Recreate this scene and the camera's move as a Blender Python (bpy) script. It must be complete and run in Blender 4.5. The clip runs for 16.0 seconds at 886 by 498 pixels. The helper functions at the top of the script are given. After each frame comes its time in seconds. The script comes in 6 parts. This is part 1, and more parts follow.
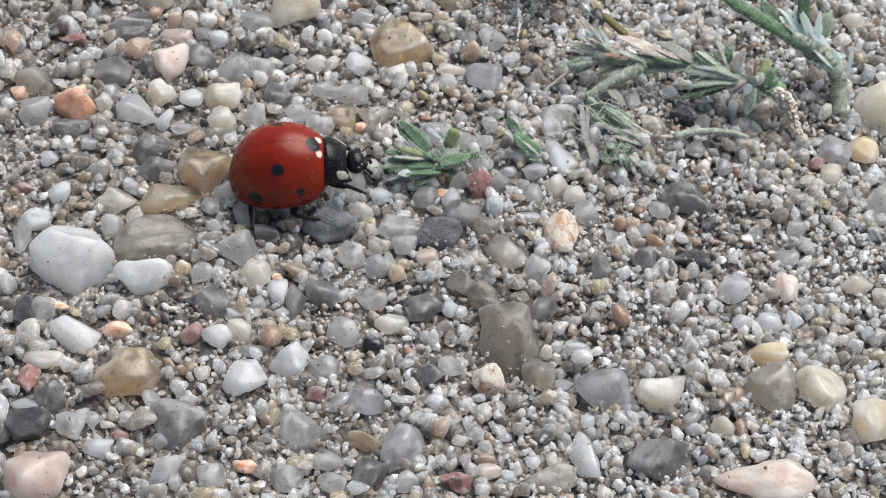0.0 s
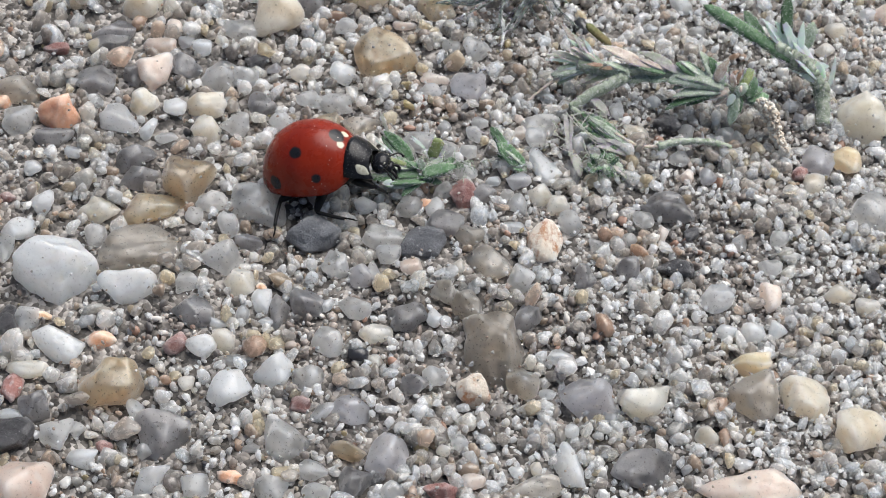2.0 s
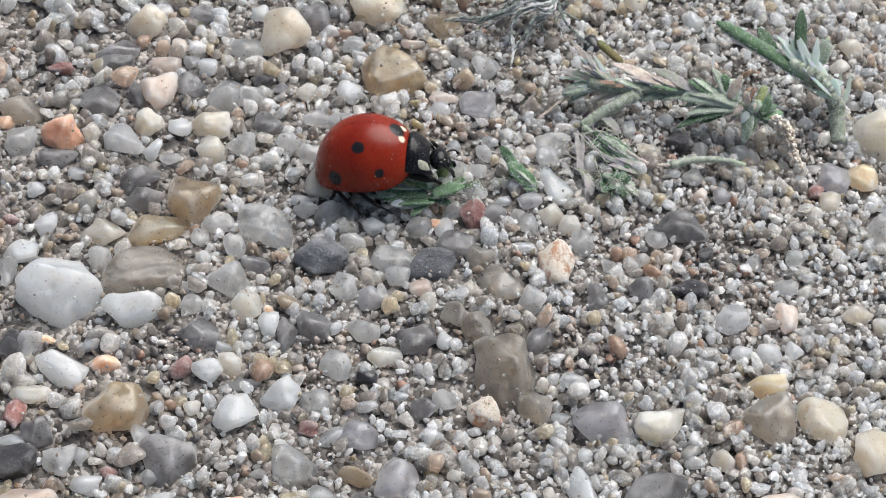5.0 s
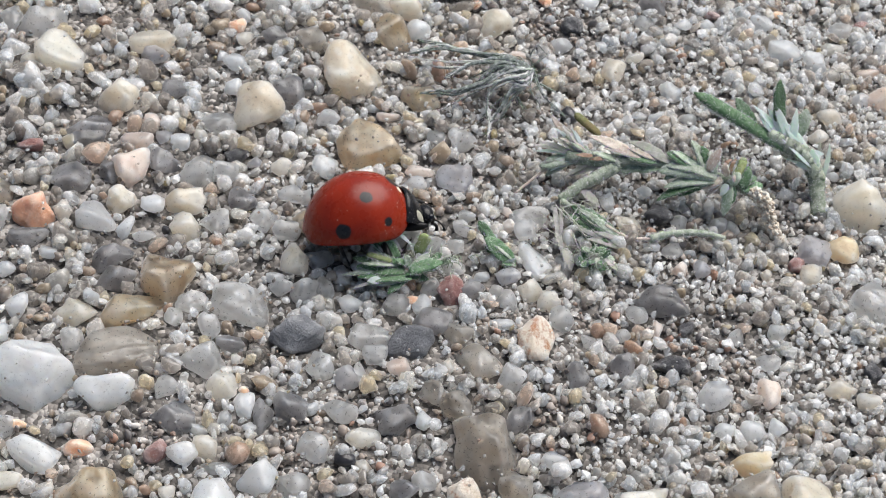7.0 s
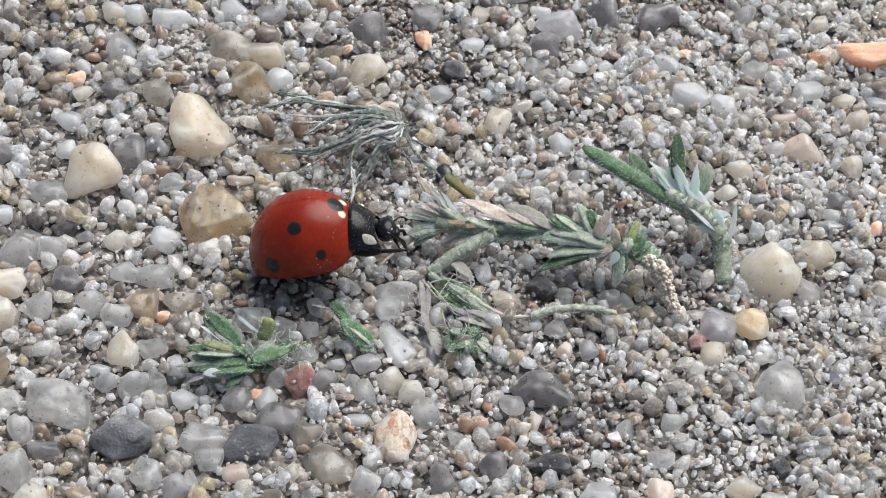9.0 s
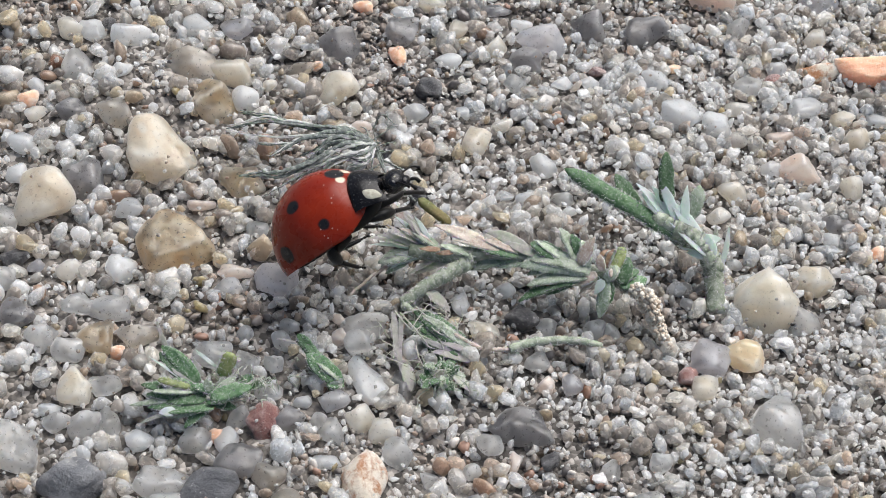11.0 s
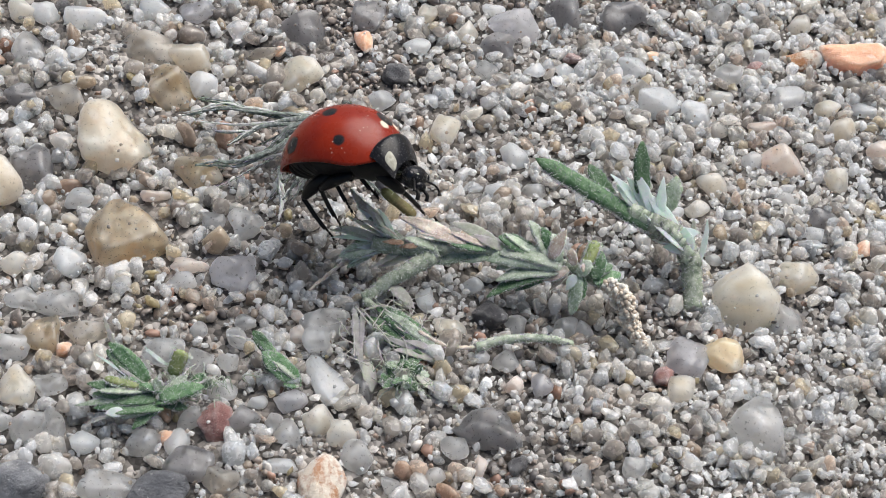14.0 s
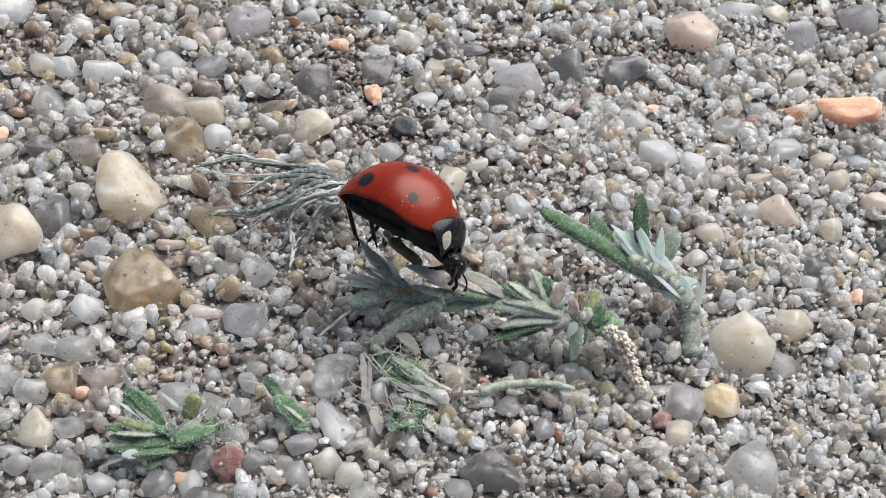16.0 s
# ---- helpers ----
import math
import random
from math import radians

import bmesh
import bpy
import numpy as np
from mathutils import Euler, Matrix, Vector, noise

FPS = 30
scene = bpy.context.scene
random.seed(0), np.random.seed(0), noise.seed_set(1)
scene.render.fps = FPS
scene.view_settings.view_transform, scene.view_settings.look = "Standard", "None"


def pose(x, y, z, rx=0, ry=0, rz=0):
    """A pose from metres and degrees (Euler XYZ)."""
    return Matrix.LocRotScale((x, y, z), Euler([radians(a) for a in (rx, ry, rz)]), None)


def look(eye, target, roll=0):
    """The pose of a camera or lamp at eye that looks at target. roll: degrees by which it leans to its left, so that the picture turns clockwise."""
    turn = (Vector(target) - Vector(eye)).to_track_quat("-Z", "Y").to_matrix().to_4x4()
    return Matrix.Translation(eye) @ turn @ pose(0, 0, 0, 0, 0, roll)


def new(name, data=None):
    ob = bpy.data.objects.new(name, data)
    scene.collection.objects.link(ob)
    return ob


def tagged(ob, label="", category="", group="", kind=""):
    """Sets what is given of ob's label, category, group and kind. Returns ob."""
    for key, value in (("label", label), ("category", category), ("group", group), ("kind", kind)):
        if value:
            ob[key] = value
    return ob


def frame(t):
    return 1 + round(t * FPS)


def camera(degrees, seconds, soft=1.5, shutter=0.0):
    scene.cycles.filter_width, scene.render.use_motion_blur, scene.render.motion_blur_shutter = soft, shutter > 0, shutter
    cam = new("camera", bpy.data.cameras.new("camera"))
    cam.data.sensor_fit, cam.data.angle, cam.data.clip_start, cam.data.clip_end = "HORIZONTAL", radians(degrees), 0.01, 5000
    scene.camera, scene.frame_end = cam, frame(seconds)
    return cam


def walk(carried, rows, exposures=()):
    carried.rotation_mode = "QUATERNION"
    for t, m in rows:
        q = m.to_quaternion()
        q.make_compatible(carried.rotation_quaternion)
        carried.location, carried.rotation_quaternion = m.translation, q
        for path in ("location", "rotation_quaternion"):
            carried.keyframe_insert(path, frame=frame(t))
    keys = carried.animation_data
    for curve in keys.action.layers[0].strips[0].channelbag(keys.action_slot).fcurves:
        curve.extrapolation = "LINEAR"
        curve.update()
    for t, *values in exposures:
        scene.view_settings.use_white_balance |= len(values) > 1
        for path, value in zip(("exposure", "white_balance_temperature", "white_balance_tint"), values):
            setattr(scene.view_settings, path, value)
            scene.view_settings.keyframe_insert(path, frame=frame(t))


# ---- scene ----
cam = camera(25.0, 16.0, soft=0.9)
PATH = [
    (0, (0.00308, -0.07080, 0.08214), (0.00107, -0.03946, 0.04322), 7.98),
    (0.5, (0.00309, -0.07084, 0.08137), (0.00111, -0.03937, 0.04257), 8.02),
    (1, (0.00266, -0.07012, 0.08071), (0.00093, -0.03878, 0.04179), 8.42),
    (1.5, (0.00269, -0.07056, 0.08176), (0.00110, -0.03916, 0.04289), 8.63),
    (2, (0.00275, -0.07068, 0.08228), (0.00124, -0.03916, 0.04350), 8.75),
    (2.5, (0.00283, -0.07072, 0.08280), (0.00144, -0.03916, 0.04404), 9.00),
    (3, (0.00251, -0.06977, 0.08092), (0.00099, -0.03802, 0.04232), 8.66),
    (3.5, (0.00212, -0.06912, 0.07943), (0.00039, -0.03725, 0.04094), 8.16),
    (4, (0.00212, -0.06957, 0.08041), (0.00041, -0.03767, 0.04194), 8.20),
    (6.3, (0.00352, -0.06948, 0.08140), (0.00148, -0.03762, 0.04292), 7.86),
    (6.5, (0.00253, -0.06805, 0.08212), (0.00097, -0.03609, 0.04370), 8.34),
    (7, (0.00186, -0.06765, 0.08059), (0.00059, -0.03470, 0.04301), 8.49),
    (7.5, (0.00237, -0.05883, 0.07239), (0.00088, -0.02598, 0.03473), 8.16),
    (8, (0.00303, -0.05767, 0.07253), (0.00131, -0.02492, 0.03479), 7.81),
    (8.5, (0.00409, -0.05799, 0.07360), (0.00244, -0.02523, 0.03586), 7.84),
    (9, (0.00865, -0.05528, 0.07456), (0.00697, -0.02245, 0.03689), 6.94),
    (9.2, (0.00876, -0.05497, 0.07442), (0.00707, -0.02223, 0.03668), 6.86),
    (11.5, (0.00954, -0.05021, 0.06969), (0.00787, -0.01687, 0.03247), 6.64),
    (12, (0.00952, -0.05002, 0.06937), (0.00796, -0.01661, 0.03220), 6.76),
    (12.5, (0.00980, -0.04935, 0.06838), (0.00829, -0.01583, 0.03131), 6.88),
    (13, (0.00992, -0.04854, 0.06798), (0.00835, -0.01514, 0.03081), 6.81),
    (13.5, (0.01013, -0.04808, 0.06655), (0.00834, -0.01469, 0.02938), 6.55),
    (14, (0.01054, -0.04810, 0.06710), (0.00905, -0.01487, 0.02977), 7.14),
    (14.5, (0.01092, -0.04893, 0.06872), (0.00925, -0.01539, 0.03168), 7.01),
    (15, (0.01106, -0.04946, 0.06929), (0.00921, -0.01567, 0.03248), 6.86),
    (15.5, (0.01109, -0.05000, 0.07019), (0.00913, -0.01604, 0.03354), 6.73),
    (16, (0.01093, -0.04977, 0.06955), (0.00895, -0.01585, 0.03287), 6.67),
]
walk(cam, [(t, look(eye, target, roll)) for t, eye, target, roll in PATH], [(0, 0.235, 6340, 8.5), (6, 0.25, 6360, 8.5), (9, 0.255, 6400, 9), (16, 0.26, 6450, 9)])
cam.data.dof.use_dof = True
cam.data.dof.focus_distance = 0.0930
cam.data.dof.aperture_fstop = 300
MM = 0.001

# ---- daylight: a bright hazy sky and a wide soft sun ----
SUN_HIGH, SUN_TURN = 57, 30
world = bpy.data.worlds.new("sky")
scene.world = world
world.use_nodes = True
wn = world.node_tree
sky = wn.nodes.new("ShaderNodeTexSky")
sky.sky_type, sky.sun_disc = "NISHITA", False
sky.sun_elevation, sky.sun_rotation = radians(SUN_HIGH), radians(SUN_TURN)
sky.air_density, sky.dust_density, sky.ozone_density = 1.0, 4.0, 1.0
wn.links.new(sky.outputs[0], wn.nodes["Background"].inputs[0])
wn.nodes["Background"].inputs[1].default_value = 0.078
sun_data = bpy.data.lights.new("sun", "SUN")
sun_data.energy, sun_data.angle, sun_data.color = 3.9, radians(60), (1.0, 0.965, 0.935)
sun = new("sun", sun_data)
az, el = radians(SUN_TURN), radians(SUN_HIGH)
sun.matrix_world = look((math.sin(az) * math.cos(el), math.cos(az) * math.cos(el), math.sin(el)), (0, 0, 0))

# ---- materials ----


def node(nt, kind, **values):
    n = nt.nodes.new(kind)
    for key, value in values.items():
        n.inputs[key.replace("_", " ")].default_value = value
    return n


def ramp_of(nt, stops, hard=False):
    r = nt.nodes.new("ShaderNodeValToRGB")
    r.color_ramp.interpolation = "CONSTANT" if hard else "LINEAR"
    el = r.color_ramp.elements
    while len(el) < len(stops):
        el.new(0.5)
    for e, (p, c) in zip(el, stops):
        e.position = p
    for e, (p, c) in zip(el, stops):
        e.color = (*c, 1)
    return r


def mixed(nt, factor, a, b, blend="MIX"):
    m = nt.nodes.new("ShaderNodeMix")
    m.data_type, m.blend_type = "RGBA", blend
    for at, v in ((0, factor), (6, a), (7, b)):
        if isinstance(v, bpy.types.NodeSocket):
            nt.links.new(v, m.inputs[at])
        else:
            m.inputs[at].default_value = v if at == 0 else (*v, 1)
    return m.outputs[2]


def noise_of(nt, coords, size, detail=4.0, rough=0.6):
    n = node(nt, "ShaderNodeTexNoise", Scale=1.0 / (size * MM), Detail=detail, Roughness=rough)
    nt.links.new(coords, n.inputs["Vector"])
    return n.outputs["Fac"]


def stretched(nt, value, low, high):
    m = node(nt, "ShaderNodeMapRange")
    m.inputs["From Min"].default_value, m.inputs["From Max"].default_value = low, high
    nt.links.new(value, m.inputs["Value"])
    return m.outputs["Result"]


def start_material(name):
    m = bpy.data.materials.new(name)
    m.use_nodes = True
    nt = m.node_tree
    return m, nt, nt.nodes["Principled BSDF"]


def let_light_through(nt, bsdf, colour, share, clear, where, glass=1.0):
    """Glassy stone: a refracting body with milky clouds in it; where: clouds of clear and milky stone."""
    zones = node(nt, "ShaderNodeMapRange")
    zones.inputs["From Min"].default_value, zones.inputs["From Max"].default_value = 0.36, 0.64
    zones.inputs["To Min"].default_value, zones.inputs["To Max"].default_value = min(0.8, share * 0.75 * glass), min(0.95, share * 1.6 * glass)
    nt.links.new(where, zones.inputs["Value"])
    nt.links.new(zones.outputs["Result"], bsdf.inputs["Transmission Weight"])
    soft = nt.nodes.new("ShaderNodeBsdfTranslucent")
    nt.links.new(mixed(nt, clear, colour, (0.985, 0.98, 0.97)), soft.inputs["Color"])
    both = nt.nodes.new("ShaderNodeMixShader")
    both.inputs[0].default_value = 0.36 if glass < 1.3 else 0.24
    nt.links.new(bsdf.outputs[0], both.inputs[1])
    nt.links.new(soft.outputs[0], both.inputs[2])
    nt.links.new(both.outputs[0], nt.nodes["Material Output"].inputs["Surface"])
    # a polished outer skin over the frosted body
    bsdf.inputs["Coat Weight"].default_value = 0.22
    bsdf.inputs["Coat Roughness"].default_value = 0.16
    bsdf.inputs["Coat IOR"].default_value = 1.5
    nt.links.new(bsdf.inputs["Normal"].links[0].from_socket, bsdf.inputs["Coat Normal"])


def mineral(name, light, dark, stain, rough=0.45, glow=0.0, through_light=0.0, gloss=0.5, pits=0.4, patch=0.5, soak=0.8, vary=(0.8, 1.12), stains=0.56, clear=0.6, nicks=1.0):
    """A pebble's stone: two tones in clouds, stains in the hollows and specks, fine pits; glow is how far light soaks in."""
    m, nt, bsdf = start_material(name)
    tc = nt.nodes.new("ShaderNodeTexCoord")
    oi = nt.nodes.new("ShaderNodeObjectInfo")
    shift = nt.nodes.new("ShaderNodeVectorMath")
    shift.operation = "ADD"
    nt.links.new(tc.outputs["Object"], shift.inputs[0])
    jump = nt.nodes.new("ShaderNodeVectorMath")
    jump.operation = "SCALE"
    jump.inputs[0].default_value = (0.31, 0.17, 0.23)
    nt.links.new(oi.outputs["Random"], jump.inputs["Scale"])
    nt.links.new(jump.outputs[0], shift.inputs[1])
    co = shift.outputs[0]
    clouds = stretched(nt, noise_of(nt, co, 1.3, 3, 0.55), 0.35, 0.65)
    grain = noise_of(nt, co, 0.16, 5, 0.7)
    col = mixed(nt, clouds, dark, light)
    veins = stretched(nt, noise_of(nt, co, 0.8, 6, 0.7), stains, stains + 0.12)
    strength = node(nt, "ShaderNodeMath")
    strength.operation = "MULTIPLY"
    strength.inputs[1].default_value = patch
    nt.links.new(veins, strength.inputs[0])
    col = mixed(nt, strength.outputs[0], col, stain)
    col = mixed(nt, 0.12 if through_light else 0.22, col, mixed(nt, stretched(nt, grain, 0.35, 0.65), (0.62, 0.60, 0.58), (1.25, 1.25, 1.25)), "MULTIPLY")
    # frosted nicks and clinging dust
    worn = node(nt, "ShaderNodeMath")
    worn.operation = "MULTIPLY"
    nt.links.new(stretched(nt, noise_of(nt, co, 0.13, 3, 0.65), 0.60, 0.70), worn.inputs[0])
    nt.links.new(stretched(nt, noise_of(nt, co, 0.9, 3, 0.6), 0.42, 0.62), worn.inputs[1])
    few = node(nt, "ShaderNodeMath")
    few.operation = "MULTIPLY"
    few.inputs[1].default_value = nicks * (0.45 if through_light else 1.0)
    nt.links.new(worn.outputs[0], few.inputs[0])
    col = mixed(nt, few.outputs[0], col, (0.86, 0.85, 0.82))
    # edges whitened: frosted by wear, with glassy stone's bright rim light painted in
    geo = nt.nodes.new("ShaderNodeNewGeometry")
    pale_edge = node(nt, "ShaderNodeMath")
    pale_edge.operation = "MULTIPLY"
    pale_edge.inputs[1].default_value = 0.32 * nicks
    nt.links.new(stretched(nt, geo.outputs["Pointiness"], 0.52, 0.59), pale_edge.inputs[0])
    col = mixed(nt, pale_edge.outputs[0], col, (0.93, 0.925, 0.91))
    tone = nt.nodes.new("ShaderNodeHueSaturation")
    vm = node(nt, "ShaderNodeMapRange")
    vm.inputs["To Min"].default_value, vm.inputs["To Max"].default_value = vary
    nt.links.new(oi.outputs["Random"], vm.inputs["Value"])
    nt.links.new(vm.outputs["Result"], tone.inputs["Value"])
    nt.links.new(col, tone.inputs["Color"])
    nt.links.new(tone.outputs["Color"], bsdf.inputs["Base Color"])
    rr = node(nt, "ShaderNodeMapRange")
    rr.inputs["To Min"].default_value, rr.inputs["To Max"].default_value = (0.16, 0.46) if through_light > 0.1 else (rough - 0.15, rough + 0.2)
    nt.links.new(grain, rr.inputs["Value"])
    nt.links.new(rr.outputs["Result"], bsdf.inputs["Roughness"])
    bsdf.inputs["Specular IOR Level"].default_value = gloss * 1.5
    bsdf.inputs["IOR"].default_value = 1.5
    if glow:
        bsdf.inputs["Subsurface Weight"].default_value = glow
        bsdf.inputs["Subsurface Radius"].default_value = (1.0, 0.9, 0.8)
        bsdf.inputs["Subsurface Scale"].default_value = soak * 2.6 * MM
        bsdf.inputs["Sheen Weight"].default_value = (1.0 if through_light > 0.1 else 0.5) * glow
        bsdf.inputs["Sheen Roughness"].default_value = 0.26
    pit = stretched(nt, noise_of(nt, co, 0.22, 6, 0.75), 0.3, 0.75)
    bump = node(nt, "ShaderNodeBump", Strength=min(1, pits * (0.55 if through_light else 1.4)), Distance=0.11 * MM)
    nt.links.new(pit, bump.inputs["Height"])
    nt.links.new(bump.outputs[0], bsdf.inputs["Normal"])
    if through_light:
        let_light_through(nt, bsdf, tone.outputs["Color"], 0.18 + 0.75 * through_light, clear, noise_of(nt, co, 0.7, 5, 0.65), 1.4 if through_light > 0.25 and clear < 0.3 else 1.2 if through_light > 0.25 else 0.76)
    return m


STONE = {
    "W": mineral("milky_quartz", (0.955, 0.975, 0.972), (0.86, 0.885, 0.885), (0.68, 0.66, 0.62), 0.28, 1.0, 0.24, 0.5, 0.4, patch=0.4, soak=0.8, vary=(0.92, 1.04), clear=0.5),
    "B": mineral("bluish_quartz", (0.96, 0.97, 0.98), (0.87, 0.90, 0.925), (0.70, 0.70, 0.70), 0.20, 1.0, 0.30, 0.6, 0.35, patch=0.25, soak=0.8, vary=(0.9, 1.05)),
    "C": mineral("clear_quartz", (0.975, 0.98, 0.97), (0.92, 0.925, 0.915), (0.66, 0.63, 0.57), 0.18, 1.0, 0.42, 0.6, 0.4, patch=0.45, soak=1.0, vary=(0.86, 1.05)),
    "L": mineral("lilac_quartz", (0.90, 0.89, 0.925), (0.70, 0.69, 0.74), (0.60, 0.55, 0.53), 0.22, 1.0, 0.34, 0.6, patch=0.4, soak=0.9, clear=0.3),
    "K": mineral("cream_stone", (0.955, 0.864, 0.721), (0.773, 0.643, 0.474), (0.532, 0.389, 0.259), 0.36, 1.0, 0.22, patch=0.6, soak=0.8, vary=(0.88, 1.06)),
    "Y": mineral("yellow_quartz", (0.97, 0.90, 0.77), (0.93, 0.82, 0.64), (0.82, 0.70, 0.52), 0.16, 1.0, 0.2, 0.6, patch=0.3, soak=1.0, vary=(0.92, 1.04), clear=0.5),
    "T": mineral("taupe_quartz", (0.88, 0.81, 0.715), (0.72, 0.635, 0.53), (0.80, 0.73, 0.64), 0.14, 1.0, 0.52, 0.6, patch=0.55, soak=1.0, clear=0.15),
    "A": mineral("amber_quartz", (0.93, 0.785, 0.58), (0.77, 0.535, 0.30), (0.78, 0.65, 0.47), 0.16, 1.0, 0.46, 0.6, patch=0.6, soak=1.2, clear=0.2),
    "O": mineral("terracotta_stone", (0.849, 0.489, 0.321), (0.707, 0.359, 0.215), (0.784, 0.628, 0.508), 0.45, 0.8, 0.0, patch=0.45, soak=0.4),
    "R": mineral("orange_quartz", (0.90, 0.73, 0.48), (0.78, 0.56, 0.33), (0.76, 0.65, 0.50), 0.30, 0.9, 0.2, patch=0.4, soak=0.6),
    "P": mineral("pink_stone", (0.949, 0.795, 0.697), (0.847, 0.651, 0.553), (0.591, 0.367, 0.283), 0.42, 0.9, 0.16, patch=0.4, soak=0.5),
    "M": mineral("maroon_stone", (0.40, 0.19, 0.16), (0.24, 0.10, 0.09), (0.58, 0.40, 0.35), 0.45, 0.2, patch=0.7, pits=0.9, soak=0.3),
    "G": mineral("grey_stone", (0.53, 0.525, 0.54), (0.36, 0.355, 0.375), (0.70, 0.68, 0.66), 0.16, 0.9, 0.42, patch=0.6, pits=0.5, soak=0.8, clear=0.1),
    "D": mineral("dark_stone", (0.07, 0.068, 0.074), (0.03, 0.03, 0.034), (0.26, 0.25, 0.25), 0.32, 0.0, 0.0, patch=0.5, pits=0.8, nicks=0.5),
    "N": mineral("slate_stone", (0.23, 0.24, 0.26), (0.12, 0.125, 0.14), (0.34, 0.34, 0.34), 0.5, 0.0, 0.0, patch=0.6, pits=1.0, nicks=0.5),
    "S": mineral("rusty_spotted_stone", (0.90, 0.82, 0.71), (0.80, 0.69, 0.56), (0.46, 0.20, 0.07), 0.45, 0.7, patch=1.0, pits=0.9, soak=0.4, stains=0.48),
}


def sand(name, stops, rough, glow, through_light=0.0, gloss=0.5, grit=0.1, soak=0.4, clear=0.6):
    """Loose grains, each with a tone of its own out of the palette."""
    m, nt, bsdf = start_material(name)
    geo = nt.nodes.new("ShaderNodeNewGeometry")
    tc = nt.nodes.new("ShaderNodeTexCoord")
    pal = ramp_of(nt, stops, True)
    nt.links.new(geo.outputs["Random Per Island"], pal.inputs[0])
    cloud = noise_of(nt, tc.outputs["Object"], 0.35, 4, 0.65)
    col = mixed(nt, 0.45, pal.outputs[0], mixed(nt, stretched(nt, cloud, 0.3, 0.7), (0.55, 0.53, 0.51), (1.2, 1.2, 1.2)), "MULTIPLY")
    nt.links.new(col, bsdf.inputs["Base Color"])
    rr = node(nt, "ShaderNodeMapRange")
    rr.inputs["To Min"].default_value, rr.inputs["To Max"].default_value = (0.12, 0.40) if through_light > 0.1 else (rough - 0.12, rough + 0.22)
    nt.links.new(cloud, rr.inputs["Value"])
    nt.links.new(rr.outputs["Result"], bsdf.inputs["Roughness"])
    bsdf.inputs["Specular IOR Level"].default_value = gloss * 1.5
    bsdf.inputs["Subsurface Weight"].default_value = glow
    bsdf.inputs["Subsurface Radius"].default_value = (1.0, 0.9, 0.8)
    bsdf.inputs["Subsurface Scale"].default_value = soak * 2.6 * MM
    bsdf.inputs["Sheen Weight"].default_value = (1.0 if through_light > 0.1 else 0.5) * glow
    bsdf.inputs["Sheen Roughness"].default_value = 0.26
    bump = node(nt, "ShaderNodeBump", Strength=0.4, Distance=0.04 * MM)
    nt.links.new(noise_of(nt, tc.outputs["Object"], grit, 3, 0.7), bump.inputs["Height"])
    nt.links.new(bump.outputs[0], bsdf.inputs["Normal"])
    if through_light:
        let_light_through(nt, bsdf, col, 0.18 + 0.75 * through_light, clear, noise_of(nt, tc.outputs["Object"], 0.5, 3, 0.6), 0.72)
    return m


GRAIN_TONES = [
    (0.00, (0.494, 0.486, 0.458)), (0.14, (0.384, 0.339, 0.302)), (0.25, (0.95, 0.94, 0.92)), (0.42, (0.272, 0.245, 0.227)),
    (0.50, (0.517, 0.428, 0.319)), (0.64, (0.442, 0.360, 0.288)), (0.74, (0.177, 0.150, 0.141)), (0.78, (0.509, 0.365, 0.275)),
    (0.86, (0.95, 0.95, 0.94)), (0.94, (0.401, 0.248, 0.176)), (0.962, (0.057, 0.057, 0.066)), (0.98, (0.507, 0.426, 0.237)),
]
QUARTZ_TONES = [
    (0.0, (0.375, 0.339, 0.303)), (0.13, (0.465, 0.423, 0.380)), (0.22, (0.979, 0.972, 0.945)), (0.38, (0.952, 0.911, 0.857)), (0.46, (0.979, 0.985, 0.985)),
    (0.62, (0.912, 0.946, 0.973)), (0.72, (0.985, 0.934, 0.826)), (0.82, (0.758, 0.631, 0.436)), (0.88, (0.554, 0.506, 0.457)), (0.95, (0.753, 0.570, 0.448)),
]
SAND = sand("sand_grains", GRAIN_TONES, 0.26, 0.8, 0.14, clear=0.3)
QUARTZ = sand("quartz_grains", QUARTZ_TONES, 0.14, 1.0, 0.46, 0.6, soak=0.5)
CHIPS = sand("white_chips", [(0.0, (0.975, 0.975, 0.97)), (0.4, (0.94, 0.955, 0.965)), (0.75, (0.96, 0.94, 0.89))], 0.2, 0.6, 0.06, 0.6)
DUST = sand("fine_sand", [(p, tuple(0.48 * c for c in rgb)) for p, rgb in GRAIN_TONES], 0.45, 0.3)
GRIT = sand("pale_grit", [(0.0, (0.955, 0.96, 0.95)), (0.3, (0.90, 0.875, 0.84)), (0.55, (0.945, 0.955, 0.965)), (0.8, (0.80, 0.775, 0.75))], 0.18, 0.7, 0.4, 0.6)
# dark grains for soil patches and for shade put into the bed's colour
CRUMB = sand("soil_shade_crumbs", [(0.0, (0.17, 0.14, 0.12)), (0.25, (0.27, 0.225, 0.19)), (0.45, (0.11, 0.10, 0.095)), (0.65, (0.36, 0.31, 0.27)), (0.88, (0.30, 0.18, 0.13)), (0.94, (0.62, 0.58, 0.53))], 0.5, 0.2)


